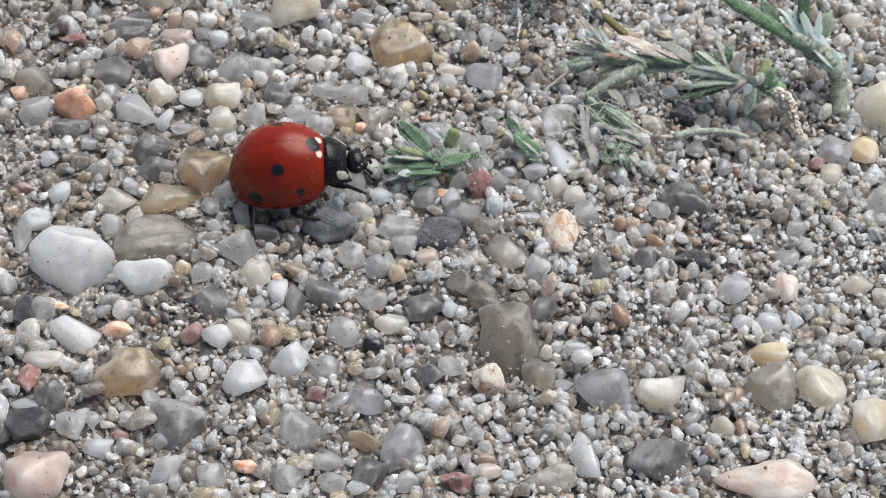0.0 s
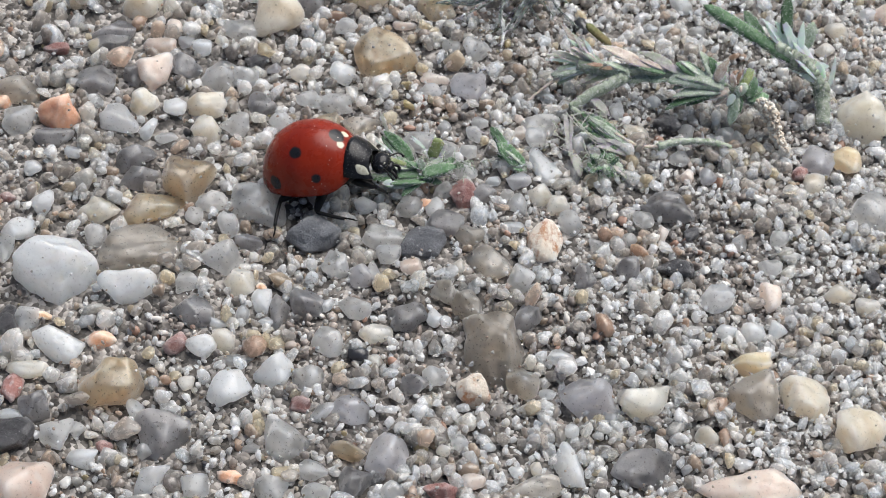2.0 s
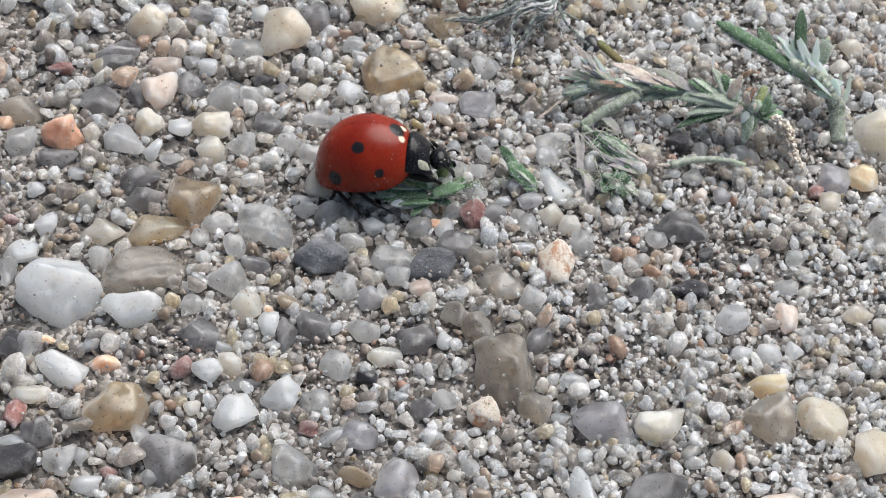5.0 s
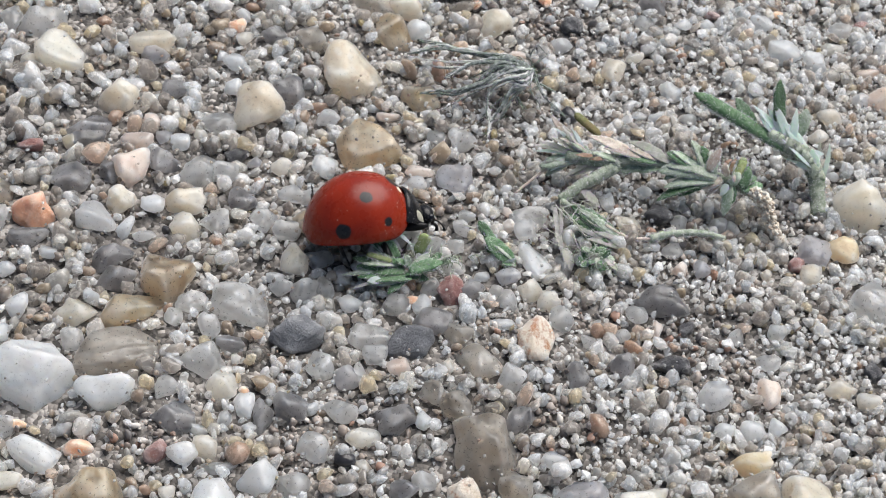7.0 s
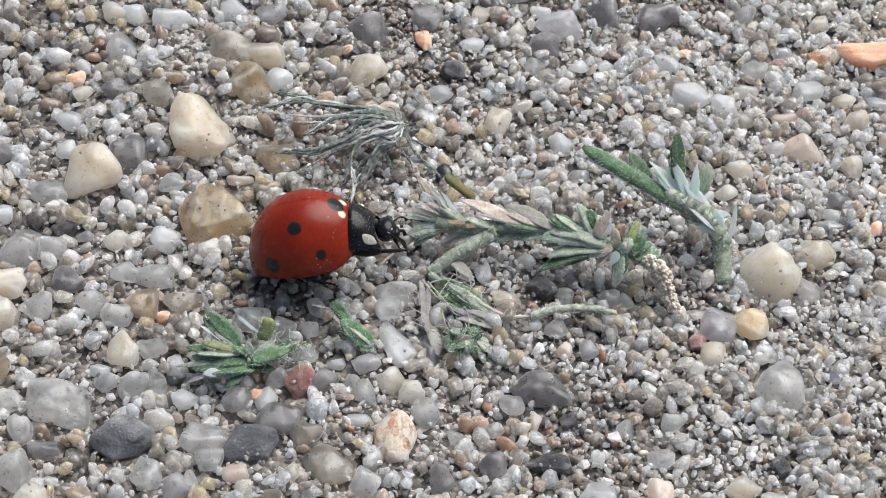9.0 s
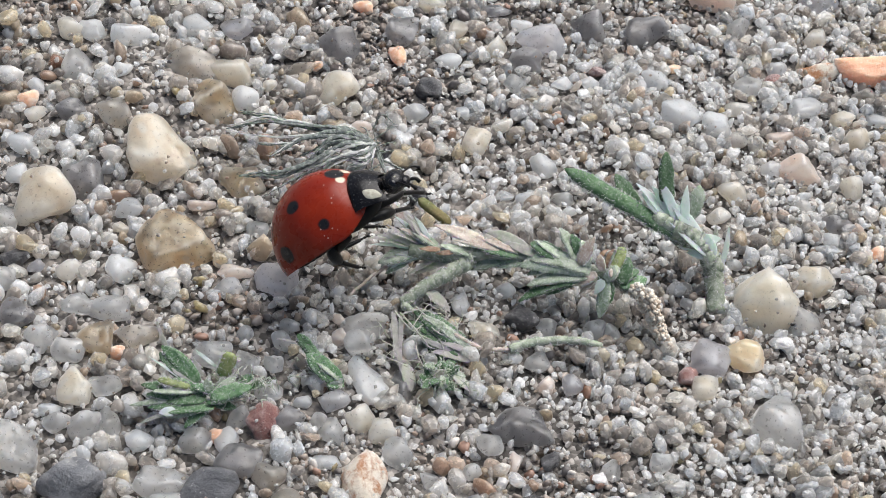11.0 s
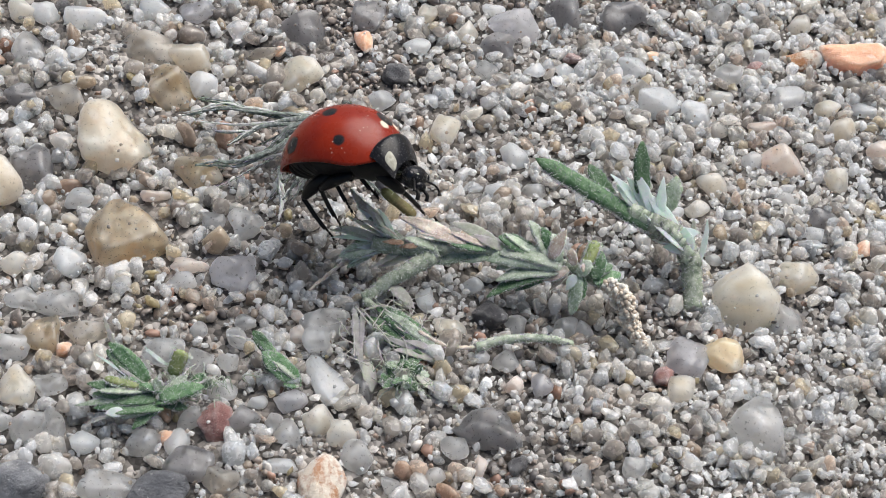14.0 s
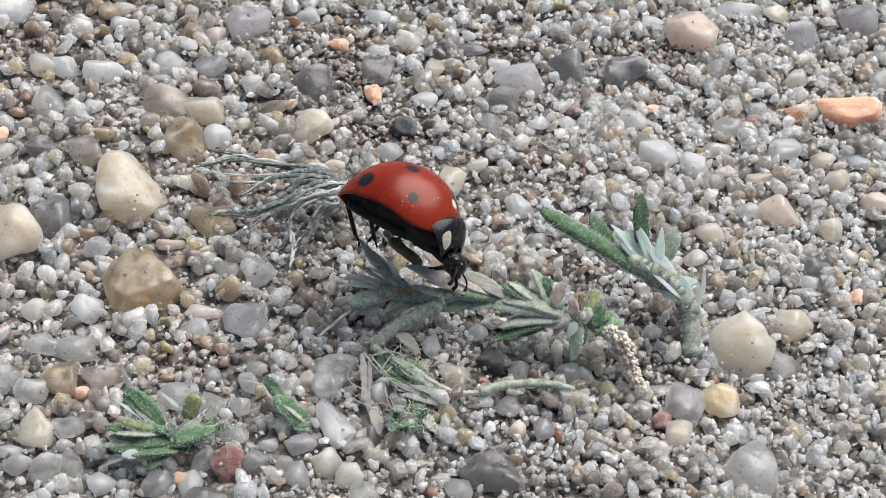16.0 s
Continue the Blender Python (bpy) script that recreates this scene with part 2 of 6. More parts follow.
def soil():
    m, nt, bsdf = start_material("packed_sand")
    tc = nt.nodes.new("ShaderNodeTexCoord")
    co = tc.outputs["Object"]
    cells = node(nt, "ShaderNodeTexVoronoi", Scale=1.0 / (0.28 * MM))
    nt.links.new(co, cells.inputs["Vector"])
    bw = nt.nodes.new("ShaderNodeRGBToBW")
    nt.links.new(cells.outputs["Color"], bw.inputs[0])
    pal = ramp_of(nt, [(0.0, (0.06, 0.056, 0.052)), (0.25, (0.19, 0.178, 0.165)), (0.45, (0.11, 0.103, 0.096)), (0.62, (0.42, 0.40, 0.38)), (0.8, (0.27, 0.25, 0.23))], True)
    nt.links.new(bw.outputs[0], pal.inputs[0])
    wide = noise_of(nt, co, 6, 4, 0.6)
    col = mixed(nt, 0.7, pal.outputs[0], mixed(nt, stretched(nt, wide, 0.3, 0.7), (0.6, 0.58, 0.56), (1.2, 1.17, 1.13)), "MULTIPLY")
    nt.links.new(col, bsdf.inputs["Base Color"])
    bsdf.inputs["Roughness"].default_value = 0.85
    bump = node(nt, "ShaderNodeBump", Strength=0.9, Distance=0.2 * MM)
    bump.invert = True
    nt.links.new(cells.outputs["Distance"], bump.inputs["Height"])
    nt.links.new(bump.outputs[0], bsdf.inputs["Normal"])
    return m


def foliage(name, a, b, fleck, rough=0.6, through_light=0.15, size=0.5):
    m, nt, bsdf = start_material(name)
    tc = nt.nodes.new("ShaderNodeTexCoord")
    oi = nt.nodes.new("ShaderNodeObjectInfo")
    co = tc.outputs["Object"]
    base = mixed(nt, stretched(nt, noise_of(nt, co, size, 4, 0.6), 0.35, 0.65), a, b)
    fl = stretched(nt, noise_of(nt, co, 0.16, 6, 0.75), 0.48, 0.82)
    col = mixed(nt, fl, base, fleck)
    hs = nt.nodes.new("ShaderNodeHueSaturation")
    vm = node(nt, "ShaderNodeMapRange")
    vm.inputs["To Min"].default_value, vm.inputs["To Max"].default_value = (0.75, 1.2) if through_light < 0.5 else (0.92, 1.04)
    nt.links.new(oi.outputs["Random"], vm.inputs["Value"])
    nt.links.new(vm.outputs["Result"], hs.inputs["Value"])
    nt.links.new(col, hs.inputs["Color"])
    nt.links.new(hs.outputs[0], bsdf.inputs["Base Color"])
    bsdf.inputs["Roughness"].default_value = rough
    bsdf.inputs["Specular IOR Level"].default_value = 0.3
    bsdf.inputs["Subsurface Weight"].default_value = through_light
    bsdf.inputs["Subsurface Radius"].default_value = (0.6, 1.0, 0.4)
    bsdf.inputs["Subsurface Scale"].default_value = 0.3 * MM
    bump = node(nt, "ShaderNodeBump", Strength=0.7, Distance=0.05 * MM)
    nt.links.new(noise_of(nt, co, 0.14, 4, 0.7), bump.inputs["Height"])
    nt.links.new(bump.outputs[0], bsdf.inputs["Normal"])
    if through_light > 0.5:
        # thin papery leaves let daylight through
        soft = nt.nodes.new("ShaderNodeBsdfTranslucent")
        nt.links.new(hs.outputs[0], soft.inputs["Color"])
        both = nt.nodes.new("ShaderNodeMixShader")
        both.inputs[0].default_value = 0.5
        nt.links.new(bsdf.outputs[0], both.inputs[1])
        nt.links.new(soft.outputs[0], both.inputs[2])
        nt.links.new(both.outputs[0], nt.nodes["Material Output"].inputs["Surface"])
    return m


GREEN = {
    "leaf": foliage("green_felted_leaf", (0.048, 0.118, 0.046), (0.105, 0.195, 0.092), (0.38, 0.44, 0.36)),
    "grey": foliage("grey_green_leaf", (0.21, 0.28, 0.18), (0.46, 0.52, 0.41), (0.80, 0.82, 0.76)),
    "pale": foliage("pale_dry_leaf", (0.50, 0.52, 0.45), (0.68, 0.69, 0.62), (0.88, 0.88, 0.84), through_light=0.55),
    "dry": foliage("dry_tan_leaf", (0.40, 0.31, 0.25), (0.64, 0.56, 0.48), (0.82, 0.79, 0.72)),
    "brown": foliage("olive_brown_leaf", (0.09, 0.11, 0.035), (0.15, 0.11, 0.05), (0.30, 0.26, 0.14), size=1.5),
    "rust": foliage("rusty_dry_scale", (0.15, 0.075, 0.045), (0.30, 0.19, 0.13), (0.55, 0.46, 0.38)),
    "frost": foliage("white_felted_bract", (0.72, 0.88, 0.78), (0.86, 0.96, 0.89), (0.95, 0.97, 0.96), through_light=0.7),
    "bud": foliage("yellow_green_leaf", (0.16, 0.21, 0.07), (0.28, 0.31, 0.13), (0.50, 0.52, 0.38)),
    "stem": foliage("felted_stem", (0.17, 0.215, 0.145), (0.40, 0.44, 0.35), (0.70, 0.70, 0.64), size=0.35),
    "root": foliage("dark_dry_root", (0.055, 0.065, 0.06), (0.17, 0.20, 0.185), (0.62, 0.66, 0.63), size=0.3),
    "ash": foliage("ashen_dry_fibre", (0.34, 0.36, 0.34), (0.60, 0.62, 0.59), (0.84, 0.85, 0.82)),
}
HAIR = foliage("white_plant_hair", (0.68, 0.72, 0.67), (0.80, 0.83, 0.79), (0.90, 0.91, 0.89), 0.5, 0.5)

SPOT_AT = [(-0.03, -1.47, 1.98, 0.34), (-1.46, -1.99, 0.51, 0.4), (0.95, -2.16, 0.70, 0.25), (-0.03, 1.47, 1.98, 0.34), (-1.46, 1.99, 0.51, 0.4), (0.95, 2.16, 0.70, 0.25), (1.85, 0.0, 1.85, 0.44)]
MARK_AT = [(2.12, -0.44, 1.57, 0.21), (2.12, 0.44, 1.57, 0.21)]


def wing_case():
    """Glossy red with seven black spots and two pale marks at the shoulders, freckled with sand dust."""
    m, nt, bsdf = start_material("red_wing_case")
    tc = nt.nodes.new("ShaderNodeTexCoord")
    co = tc.outputs["Object"]
    wob = node(nt, "ShaderNodeTexNoise", Scale=1.0 / (0.5 * MM), Detail=2.0)
    nt.links.new(co, wob.inputs["Vector"])
    flat = nt.nodes.new("ShaderNodeVectorMath")
    flat.operation = "MULTIPLY_ADD"
    flat.inputs[1].default_value = (0.16 * MM,) * 3
    nt.links.new(wob.outputs["Color"], flat.inputs[0])
    nt.links.new(co, flat.inputs[2])
    def dots(places):
        total = None
        for x, y, z, r in places:
            d = nt.nodes.new("ShaderNodeVectorMath")
            d.operation = "DISTANCE"
            d.inputs[1].default_value = ((x + 0.08) * MM, (y + 0.08) * MM, (z + 0.08) * MM)
            nt.links.new(flat.outputs[0], d.inputs[0])
            mr = node(nt, "ShaderNodeMapRange")
            mr.inputs["From Min"].default_value, mr.inputs["From Max"].default_value = (r + 0.04) * MM, (r - 0.04) * MM
            nt.links.new(d.outputs["Value"], mr.inputs["Value"])
            if total is None:
                total = mr.outputs["Result"]
            else:
                mx = node(nt, "ShaderNodeMath")
                mx.operation = "MAXIMUM"
                nt.links.new(total, mx.inputs[0])
                nt.links.new(mr.outputs["Result"], mx.inputs[1])
                total = mx.outputs[0]
        return total

    red = mixed(nt, stretched(nt, noise_of(nt, co, 1.6, 3), 0.35, 0.65), (0.172, 0.012, 0.0035), (0.235, 0.020, 0.0055))
    red = mixed(nt, dots(MARK_AT), red, (0.62, 0.56, 0.44))
    red = mixed(nt, dots(SPOT_AT), red, (0.012, 0.012, 0.014))
    specks = node(nt, "ShaderNodeTexVoronoi", Scale=1.0 / (0.24 * MM))
    nt.links.new(co, specks.inputs["Vector"])
    near = stretched(nt, specks.outputs["Distance"], 0.15, 0.08)
    where = stretched(nt, noise_of(nt, co, 0.9, 3, 0.6), 0.54, 0.58)
    both = node(nt, "ShaderNodeMath")
    both.operation = "MULTIPLY"
    nt.links.new(near, both.inputs[0])
    nt.links.new(where, both.inputs[1])
    red = mixed(nt, both.outputs[0], red, (0.62, 0.52, 0.44))
    nt.links.new(red, bsdf.inputs["Base Color"])
    bsdf.inputs["Roughness"].default_value = 0.30
    rr = node(nt, "ShaderNodeMapRange")
    rr.inputs["To Min"].default_value, rr.inputs["To Max"].default_value = 0.20, 0.36
    nt.links.new(noise_of(nt, co, 0.5, 4), rr.inputs["Value"])
    nt.links.new(rr.outputs["Result"], bsdf.inputs["Roughness"])
    bsdf.inputs["Specular IOR Level"].default_value = 0.26
    bump = node(nt, "ShaderNodeBump", Strength=0.12, Distance=0.02 * MM)
    nt.links.new(noise_of(nt, co, 0.07, 3), bump.inputs["Height"])
    nt.links.new(bump.outputs[0], bsdf.inputs["Normal"])
    return m


def shell(name, a, b, rough, size=0.5, dust=0.0, gloss=0.4):
    m, nt, bsdf = start_material(name)
    tc = nt.nodes.new("ShaderNodeTexCoord")
    co = tc.outputs["Object"]
    col = mixed(nt, stretched(nt, noise_of(nt, co, size, 4), 0.35, 0.65), a, b)
    if dust:
        col = mixed(nt, stretched(nt, noise_of(nt, co, 0.09, 4, 0.7), 0.60 - 0.1 * dust, 0.78), col, (0.30, 0.29, 0.28))
    nt.links.new(col, bsdf.inputs["Base Color"])
    bsdf.inputs["Specular IOR Level"].default_value = gloss
    bsdf.inputs["Roughness"].default_value = rough
    bump = node(nt, "ShaderNodeBump", Strength=0.3, Distance=0.02 * MM)
    nt.links.new(noise_of(nt, co, 0.08, 3), bump.inputs["Height"])
    nt.links.new(bump.outputs[0], bsdf.inputs["Normal"])
    return m


RED = wing_case()
BLACK = shell("black_shell", (0.005, 0.005, 0.006), (0.011, 0.011, 0.013), 0.20, dust=0.04, gloss=0.22)
BELLY = shell("black_belly", (0.005, 0.005, 0.005), (0.013, 0.012, 0.011), 0.6, 0.3, 0.0, 0.15)
IVORY = shell("ivory_patch", (0.27, 0.26, 0.20), (0.46, 0.45, 0.37), 0.5, 0.2, 0.3)
LEGS = shell("black_leg", (0.005, 0.005, 0.006), (0.012, 0.011, 0.010), 0.35, gloss=0.18)
EYE = shell("black_eye", (0.006, 0.006, 0.008), (0.012, 0.012, 0.016), 0.12)
SOIL = soil()

# ---- building helpers ----


def mesh_of(name, verts, faces, mats, smooth=True, slots=None):
    """A mesh from arrays of points (mm) and of faces with equal corner counts."""
    me = bpy.data.meshes.new(name)
    verts, faces = np.asarray(verts, np.float32) * MM, np.asarray(faces, np.int32)
    me.vertices.add(len(verts))
    me.vertices.foreach_set("co", verts.ravel())
    n, k = faces.shape
    me.loops.add(n * k)
    me.loops.foreach_set("vertex_index", faces.ravel())
    me.polygons.add(n)
    me.polygons.foreach_set("loop_start", np.arange(0, n * k, k, dtype=np.int32))
    me.polygons.foreach_set("use_smooth", np.full(n, smooth))
    for m in mats:
        me.materials.append(m)
    if slots is not None:
        me.polygons.foreach_set("material_index", np.asarray(slots, np.int32))
    me.update(calc_edges=True)
    return me


def part(name, me, parent, label=""):
    ob = new(name, me)
    ob.parent = parent
    return tagged(ob, label) if label else ob


def ball(level):
    bm = bmesh.new()
    bmesh.ops.create_icosphere(bm, subdivisions=level, radius=1)
    v = np.array([q.co[:] for q in bm.verts])
    f = np.array([[q.index for q in g.verts] for g in bm.faces])
    bm.free()
    return v / np.linalg.norm(v, axis=1, keepdims=True), f


BALLS = {n: ball(n) for n in (1, 2, 3, 4, 5)}


def stone_shape(rng, level, sharp, lumps=0.05, planes=14):
    """A unit stone: a rounded many-sided body, worn and a little lumpy."""
    u, f = BALLS[level]
    n = rng.normal(size=(planes, 3))
    n /= np.linalg.norm(n, axis=1, keepdims=True)
    d = rng.uniform(0.86, 1.10, planes)
    s = np.maximum(u @ n.T, 0) / d
    r = ((s**sharp).sum(1) + 0.6**sharp) ** (-1 / sharp)
    k = rng.normal(size=(5, 3)) * 2.6
    r = r * (1 + lumps * np.sin(u @ k.T + rng.uniform(0, 6, 5)).sum(1) / 2)
    if level > 3:
        k = rng.normal(size=(30, 3))
        k *= (np.geomspace(4, 26, 30) / np.linalg.norm(k, axis=1))[:, None]
        r = r * (1 + (0.07 / np.linalg.norm(k, axis=1) * np.sin(u @ k.T + rng.uniform(0, 6, 30))).sum(1))
    v = u * r[:, None]
    lo, hi = v.min(0), v.max(0)
    return (v - (lo + hi) / 2) / ((hi - lo) / 2), f


def relief(x, y):
    """The lie of the sand in mm: shallow hollows and swells."""
    return 0.28 * np.sin(0.21 * x + 0.7) * np.cos(0.17 * y - 0.4) + 0.16 * np.sin(0.53 * x - 0.31 * y) + 0.12 * np.cos(0.44 * y + 0.23 * x + 1.1)


# ---- the ground: one sheet out to the horizon ----


def build_ground():
    inner = np.arange(-44, 44.1, 0.55)
    outer = 44 + 0.8 * (1.42 ** np.arange(1, 33) - 1)
    axis = np.r_[-outer[::-1], inner, outer]
    x, y = np.meshgrid(axis, axis)
    rng = np.random.default_rng(3)
    fade = np.clip(1.6 - np.maximum(abs(x), abs(y)) / 70, 0, 1)
    z = -0.24 + (relief(x, y) + rng.normal(0, 0.05, x.shape)) * fade
    n = len(axis)
    i = np.arange(n * n).reshape(n, n)
    quads = np.stack([i[:-1, :-1], i[:-1, 1:], i[1:, 1:], i[1:, :-1]], -1).reshape(-1, 4)
    ob = new("ground", mesh_of("ground", np.stack([x, y, z], -1).reshape(-1, 3), quads, [SOIL]))
    tagged(ob, "grey-brown packed sand under loose quartz grains", "sand", kind="structure")


build_ground()

# ---- pebbles ----
STONE_WORDS = {
    "W": "milky white worn quartz pebble half sunk in sand", "B": "bluish-white glassy quartz chip lying on sand",
    "C": "clear greyish translucent quartz grain among sand", "L": "lilac-grey frosted quartz pebble on sand",
    "K": "cream-coloured worn stone pebble on coarse sand", "Y": "honey-yellow translucent quartz pebble on sand",
    "T": "taupe translucent smoky quartz pebble in sand", "A": "amber-brown translucent quartz pebble in sand",
    "O": "terracotta orange sandstone pebble on coarse sand", "R": "bright orange translucent quartz bead in sand",
    "P": "pale pink worn feldspar pebble on sand", "M": "dark maroon rough stone chip among grains",
    "G": "mid-grey smooth stone pebble sunk in sand", "D": "nearly black rough stone pebble on sand",
    "N": "blue-grey rough slate pebble sunk in sand",
    "S": "cream stone pebble with rusty brown stains",
}
PEBBLES = []


def pebble(stone, x, y, length, width, turn):
    """A worn pebble about two thirds proud of the sand; sizes in mm, turn in degrees on the ground."""
    i = len(PEBBLES)
    rng = np.random.default_rng(1000 + i)
    big = length > 1.9
    v, f = stone_shape(rng, 5 if length > 3.4 else 4 if length > 1.5 else 3, rng.uniform(12, 30), 0.04 if big else 0.07, 15)
    flat = rng.uniform(0.72, 0.98)
    tall = flat * width
    v = v * (length / 2, width / 2, tall / 2)
    if big:
        k = rng.normal(size=(7, 3)) * 5.5 / length
        v = v * (1 + 0.014 * np.sin(v @ k.T + rng.uniform(0, 6, 7)).sum(1))[:, None]
    tip = Matrix.Rotation(rng.normal(0, 0.12), 3, "X") @ Matrix.Rotation(rng.normal(0, 0.10), 3, "Y")
    v = v @ np.array(tip).T
    ob = new("pebble", mesh_of("pebble", v, f, [STONE[stone]]))
    z = relief(x, y) * 0.6 - 0.08 + (0.0 if big and stone in "TAGLC" else 0.13) * tall
    ob.matrix_world = pose(x * MM, y * MM, z * MM, 0, 0, turn)
    tagged(ob, STONE_WORDS[stone], "pebble", "pebbles on the sand")
    PEBBLES.append((x, y, length, width, turn, tall, z))


pebble("Y", -14.53, 22.57, 1.33, 1.24, 13)
pebble("W", -13.37, 22.61, 1.52, 1.39, 13)
pebble("D", -12.71, 23.37, 0.97, 0.74, 105)
pebble("W", -11.39, 22.84, 2.28, 1.55, 13)
pebble("C", -13.36, 19.99, 2.24, 1.97, 106)
pebble("W", -8.19, 24.04, 1.53, 1.40, 13)
pebble("L", -6.19, 24.29, 1.84, 1.40, 13)
pebble("L", -5.04, 27.81, 2.51, 2.23, 13)
pebble("P", -6.58, 26.68, 1.18, 1.11, 13)
pebble("W", -11.31, 26.70, 1.56, 1.02, 13)
pebble("Y", -11.70, 27.99, 1.57, 0.96, 14)
pebble("K", -8.18, 28.41, 0.75, 0.70, 14)
pebble("W", -17.05, 26.16, 2.18, 1.58, 14)
pebble("T", -8.03, 20.99, 3.00, 2.14, 13)
pebble("K", -6.05, 21.09, 2.46, 1.68, 13)
pebble("A", -6.11, 18.91, 2.51, 2.56, 13)
pebble("W", -4.84, 19.54, 1.42, 1.36, 103)
pebble("K", -3.85, 20.88, 0.78, 0.73, 13)
pebble("T", -2.49, 22.64, 1.96, 0.92, 34)
pebble("O", -1.82, 22.91, 0.73, 0.62, 13)
pebble("K", -14.17, 18.29, 1.18, 0.75, 13)
pebble("W", -15.09, 18.06, 0.88, 0.90, 13)
pebble("G", -12.86, 16.72, 1.75, 1.19, 13)
pebble("T", -10.76, 16.73, 1.75, 1.78, 13)
pebble("K", -7.94, 14.67, 3.59, 3.22, 179)
pebble("K", -14.58, 16.35, 1.16, 1.04, 13)
pebble("W", -11.22, 19.99, 1.19, 0.91, 13)
pebble("K", -12.70, 11.02, 3.36, 2.85, 106)
pebble("G", -11.13, 12.57, 2.26, 2.02, 13)
pebble("B", -8.72, 11.34, 1.40, 1.14, 12)
pebble("K", -8.84, 10.10, 0.83, 0.62, 12)
pebble("A", -6.02, 9.51, 3.87, 3.66, 12)
pebble("A", -3.84, 13.84, 2.28, 1.74, 13)
pebble("P", -5.41, 12.11, 1.40, 0.74, 12)
pebble("C", -1.01, 10.98, 1.72, 1.70, 12)
pebble("C", -2.46, 10.92, 1.06, 0.96, 12)
pebble("Y", -10.50, 7.04, 1.25, 1.11, 12)
pebble("W", -8.14, 7.51, 1.58, 1.50, 105)
pebble("P", -2.92, 8.28, 1.80, 0.89, 12)
pebble("L", -1.02, 8.30, 2.18, 2.08, 102)
pebble("W", -2.19, 29.35, 1.26, 0.96, 13)
pebble("O", -0.24, 27.77, 1.06, 0.83, 13)
pebble("O", 2.13, 24.35, 1.68, 0.93, 100)
pebble("K", -0.46, 21.51, 2.10, 1.98, 13)
pebble("W", 4.80, 24.40, 1.37, 0.99, 13)
pebble("C", 3.41, 25.11, 0.61, 0.62, 13)
pebble("Y", 7.07, 26.12, 1.23, 1.13, 98)
pebble("L", 9.30, 26.96, 2.32, 2.15, 40)
pebble("W", 10.72, 24.20, 1.21, 0.93, 13)
pebble("C", 8.33, 23.63, 1.27, 1.11, 13)
pebble("M", 12.41, 25.56, 0.92, 0.69, 13)
pebble("W", 12.13, 24.55, 1.22, 0.77, 13)
pebble("W", 8.12, 28.07, 1.25, 0.95, 13)
pebble("K", 8.62, 30.80, 1.11, 0.81, 13)
pebble("W", 6.31, 30.04, 0.76, 0.64, 13)
pebble("G", -0.87, 24.75, 2.76, 2.50, 13)
pebble("G", 2.11, 26.18, 1.85, 1.89, 13)
pebble("D", 4.07, 22.24, 1.35, 1.07, 13)
pebble("B", 3.63, 20.49, 1.48, 1.06, 13)
pebble("W", 5.96, 21.06, 0.77, 0.73, 98)
pebble("P", 1.08, 18.94, 1.47, 0.78, 13)
pebble("O", 10.69, 21.96, 0.66, 0.49, 13)
pebble("G", 11.70, 28.66, 1.88, 1.91, 13)
pebble("G", 8.68, 25.38, 1.84, 1.40, 13)
pebble("G", 6.60, 28.95, 1.88, 0.80, 13)
pebble("Y", 3.32, 28.81, 1.57, 1.12, 13)
pebble("W", 1.84, 27.80, 1.25, 0.95, 13)
pebble("W", 1.40, 30.45, 1.43, 0.91, 13)
pebble("K", 4.95, 26.95, 1.55, 1.14, 98)
pebble("P", 17.98, 32.67, 2.88, 2.45, 163)
pebble("B", 20.45, 35.68, 2.77, 1.33, 14)
pebble("K", 22.46, 35.60, 1.50, 1.26, 14)
pebble("L", 23.87, 33.81, 2.58, 1.97, 13)
pebble("L", 26.90, 36.12, 2.45, 2.49, 13)
pebble("W", 15.82, 33.45, 1.29, 0.82, 13)
pebble("G", 14.79, 28.94, 2.50, 1.91, 13)
pebble("B", 16.69, 29.77, 0.88, 0.64, 13)
pebble("C", 19.49, 30.12, 1.57, 1.28, 93)
pebble("W", 21.14, 30.34, 0.88, 0.77, 13)
pebble("K", 23.66, 30.51, 1.42, 1.28, 91)
pebble("W", 21.69, 31.62, 1.08, 0.65, 13)
pebble("S", 23.87, 27.85, 2.32, 1.14, 13)
pebble("O", 26.35, 28.30, 3.5, 1.95, 7)
pebble("B", 21.69, 27.46, 1.17, 0.94, 13)
pebble("M", 21.43, 26.68, 1.11, 0.88, 13)
pebble("C", 20.15, 25.78, 1.47, 1.25, 13)
pebble("B", 18.44, 25.37, 0.98, 0.68, 13)
pebble("W", 15.40, 25.26, 1.53, 1.12, 171)
pebble("T", 15.96, 23.49, 1.33, 1.23, 13)
pebble("W", 16.86, 22.82, 2.25, 1.68, 13)
pebble("W", 18.73, 22.66, 1.65, 1.37, 13)
pebble("Y", 19.80, 24.17, 1.45, 1.11, 13)
pebble("B", 23.21, 24.93, 1.82, 1.30, 13)
pebble("K", 25.10, 24.56, 1.36, 0.99, 13)
pebble("T", 26.23, 26.47, 1.38, 1.12, 13)
pebble("W", 26.96, 24.81, 1.36, 0.74, 163)
pebble("C", 28.14, 31.47, 1.58, 1.29, 90)
pebble("O", 16.33, 26.47, 0.80, 0.63, 13)
pebble("W", 13.99, 26.49, 0.86, 0.63, 13)
pebble("K", 25.76, 23.24, 1.50, 1.38, 13)
pebble("P", 22.97, 20.71, 2.42, 2.35, 92)
pebble("T", 19.77, 21.92, 1.07, 1.09, 13)
pebble("B", 21.54, 20.14, 1.06, 1.02, 92)
pebble("P", 22.01, 22.67, 1.50, 0.67, 13)
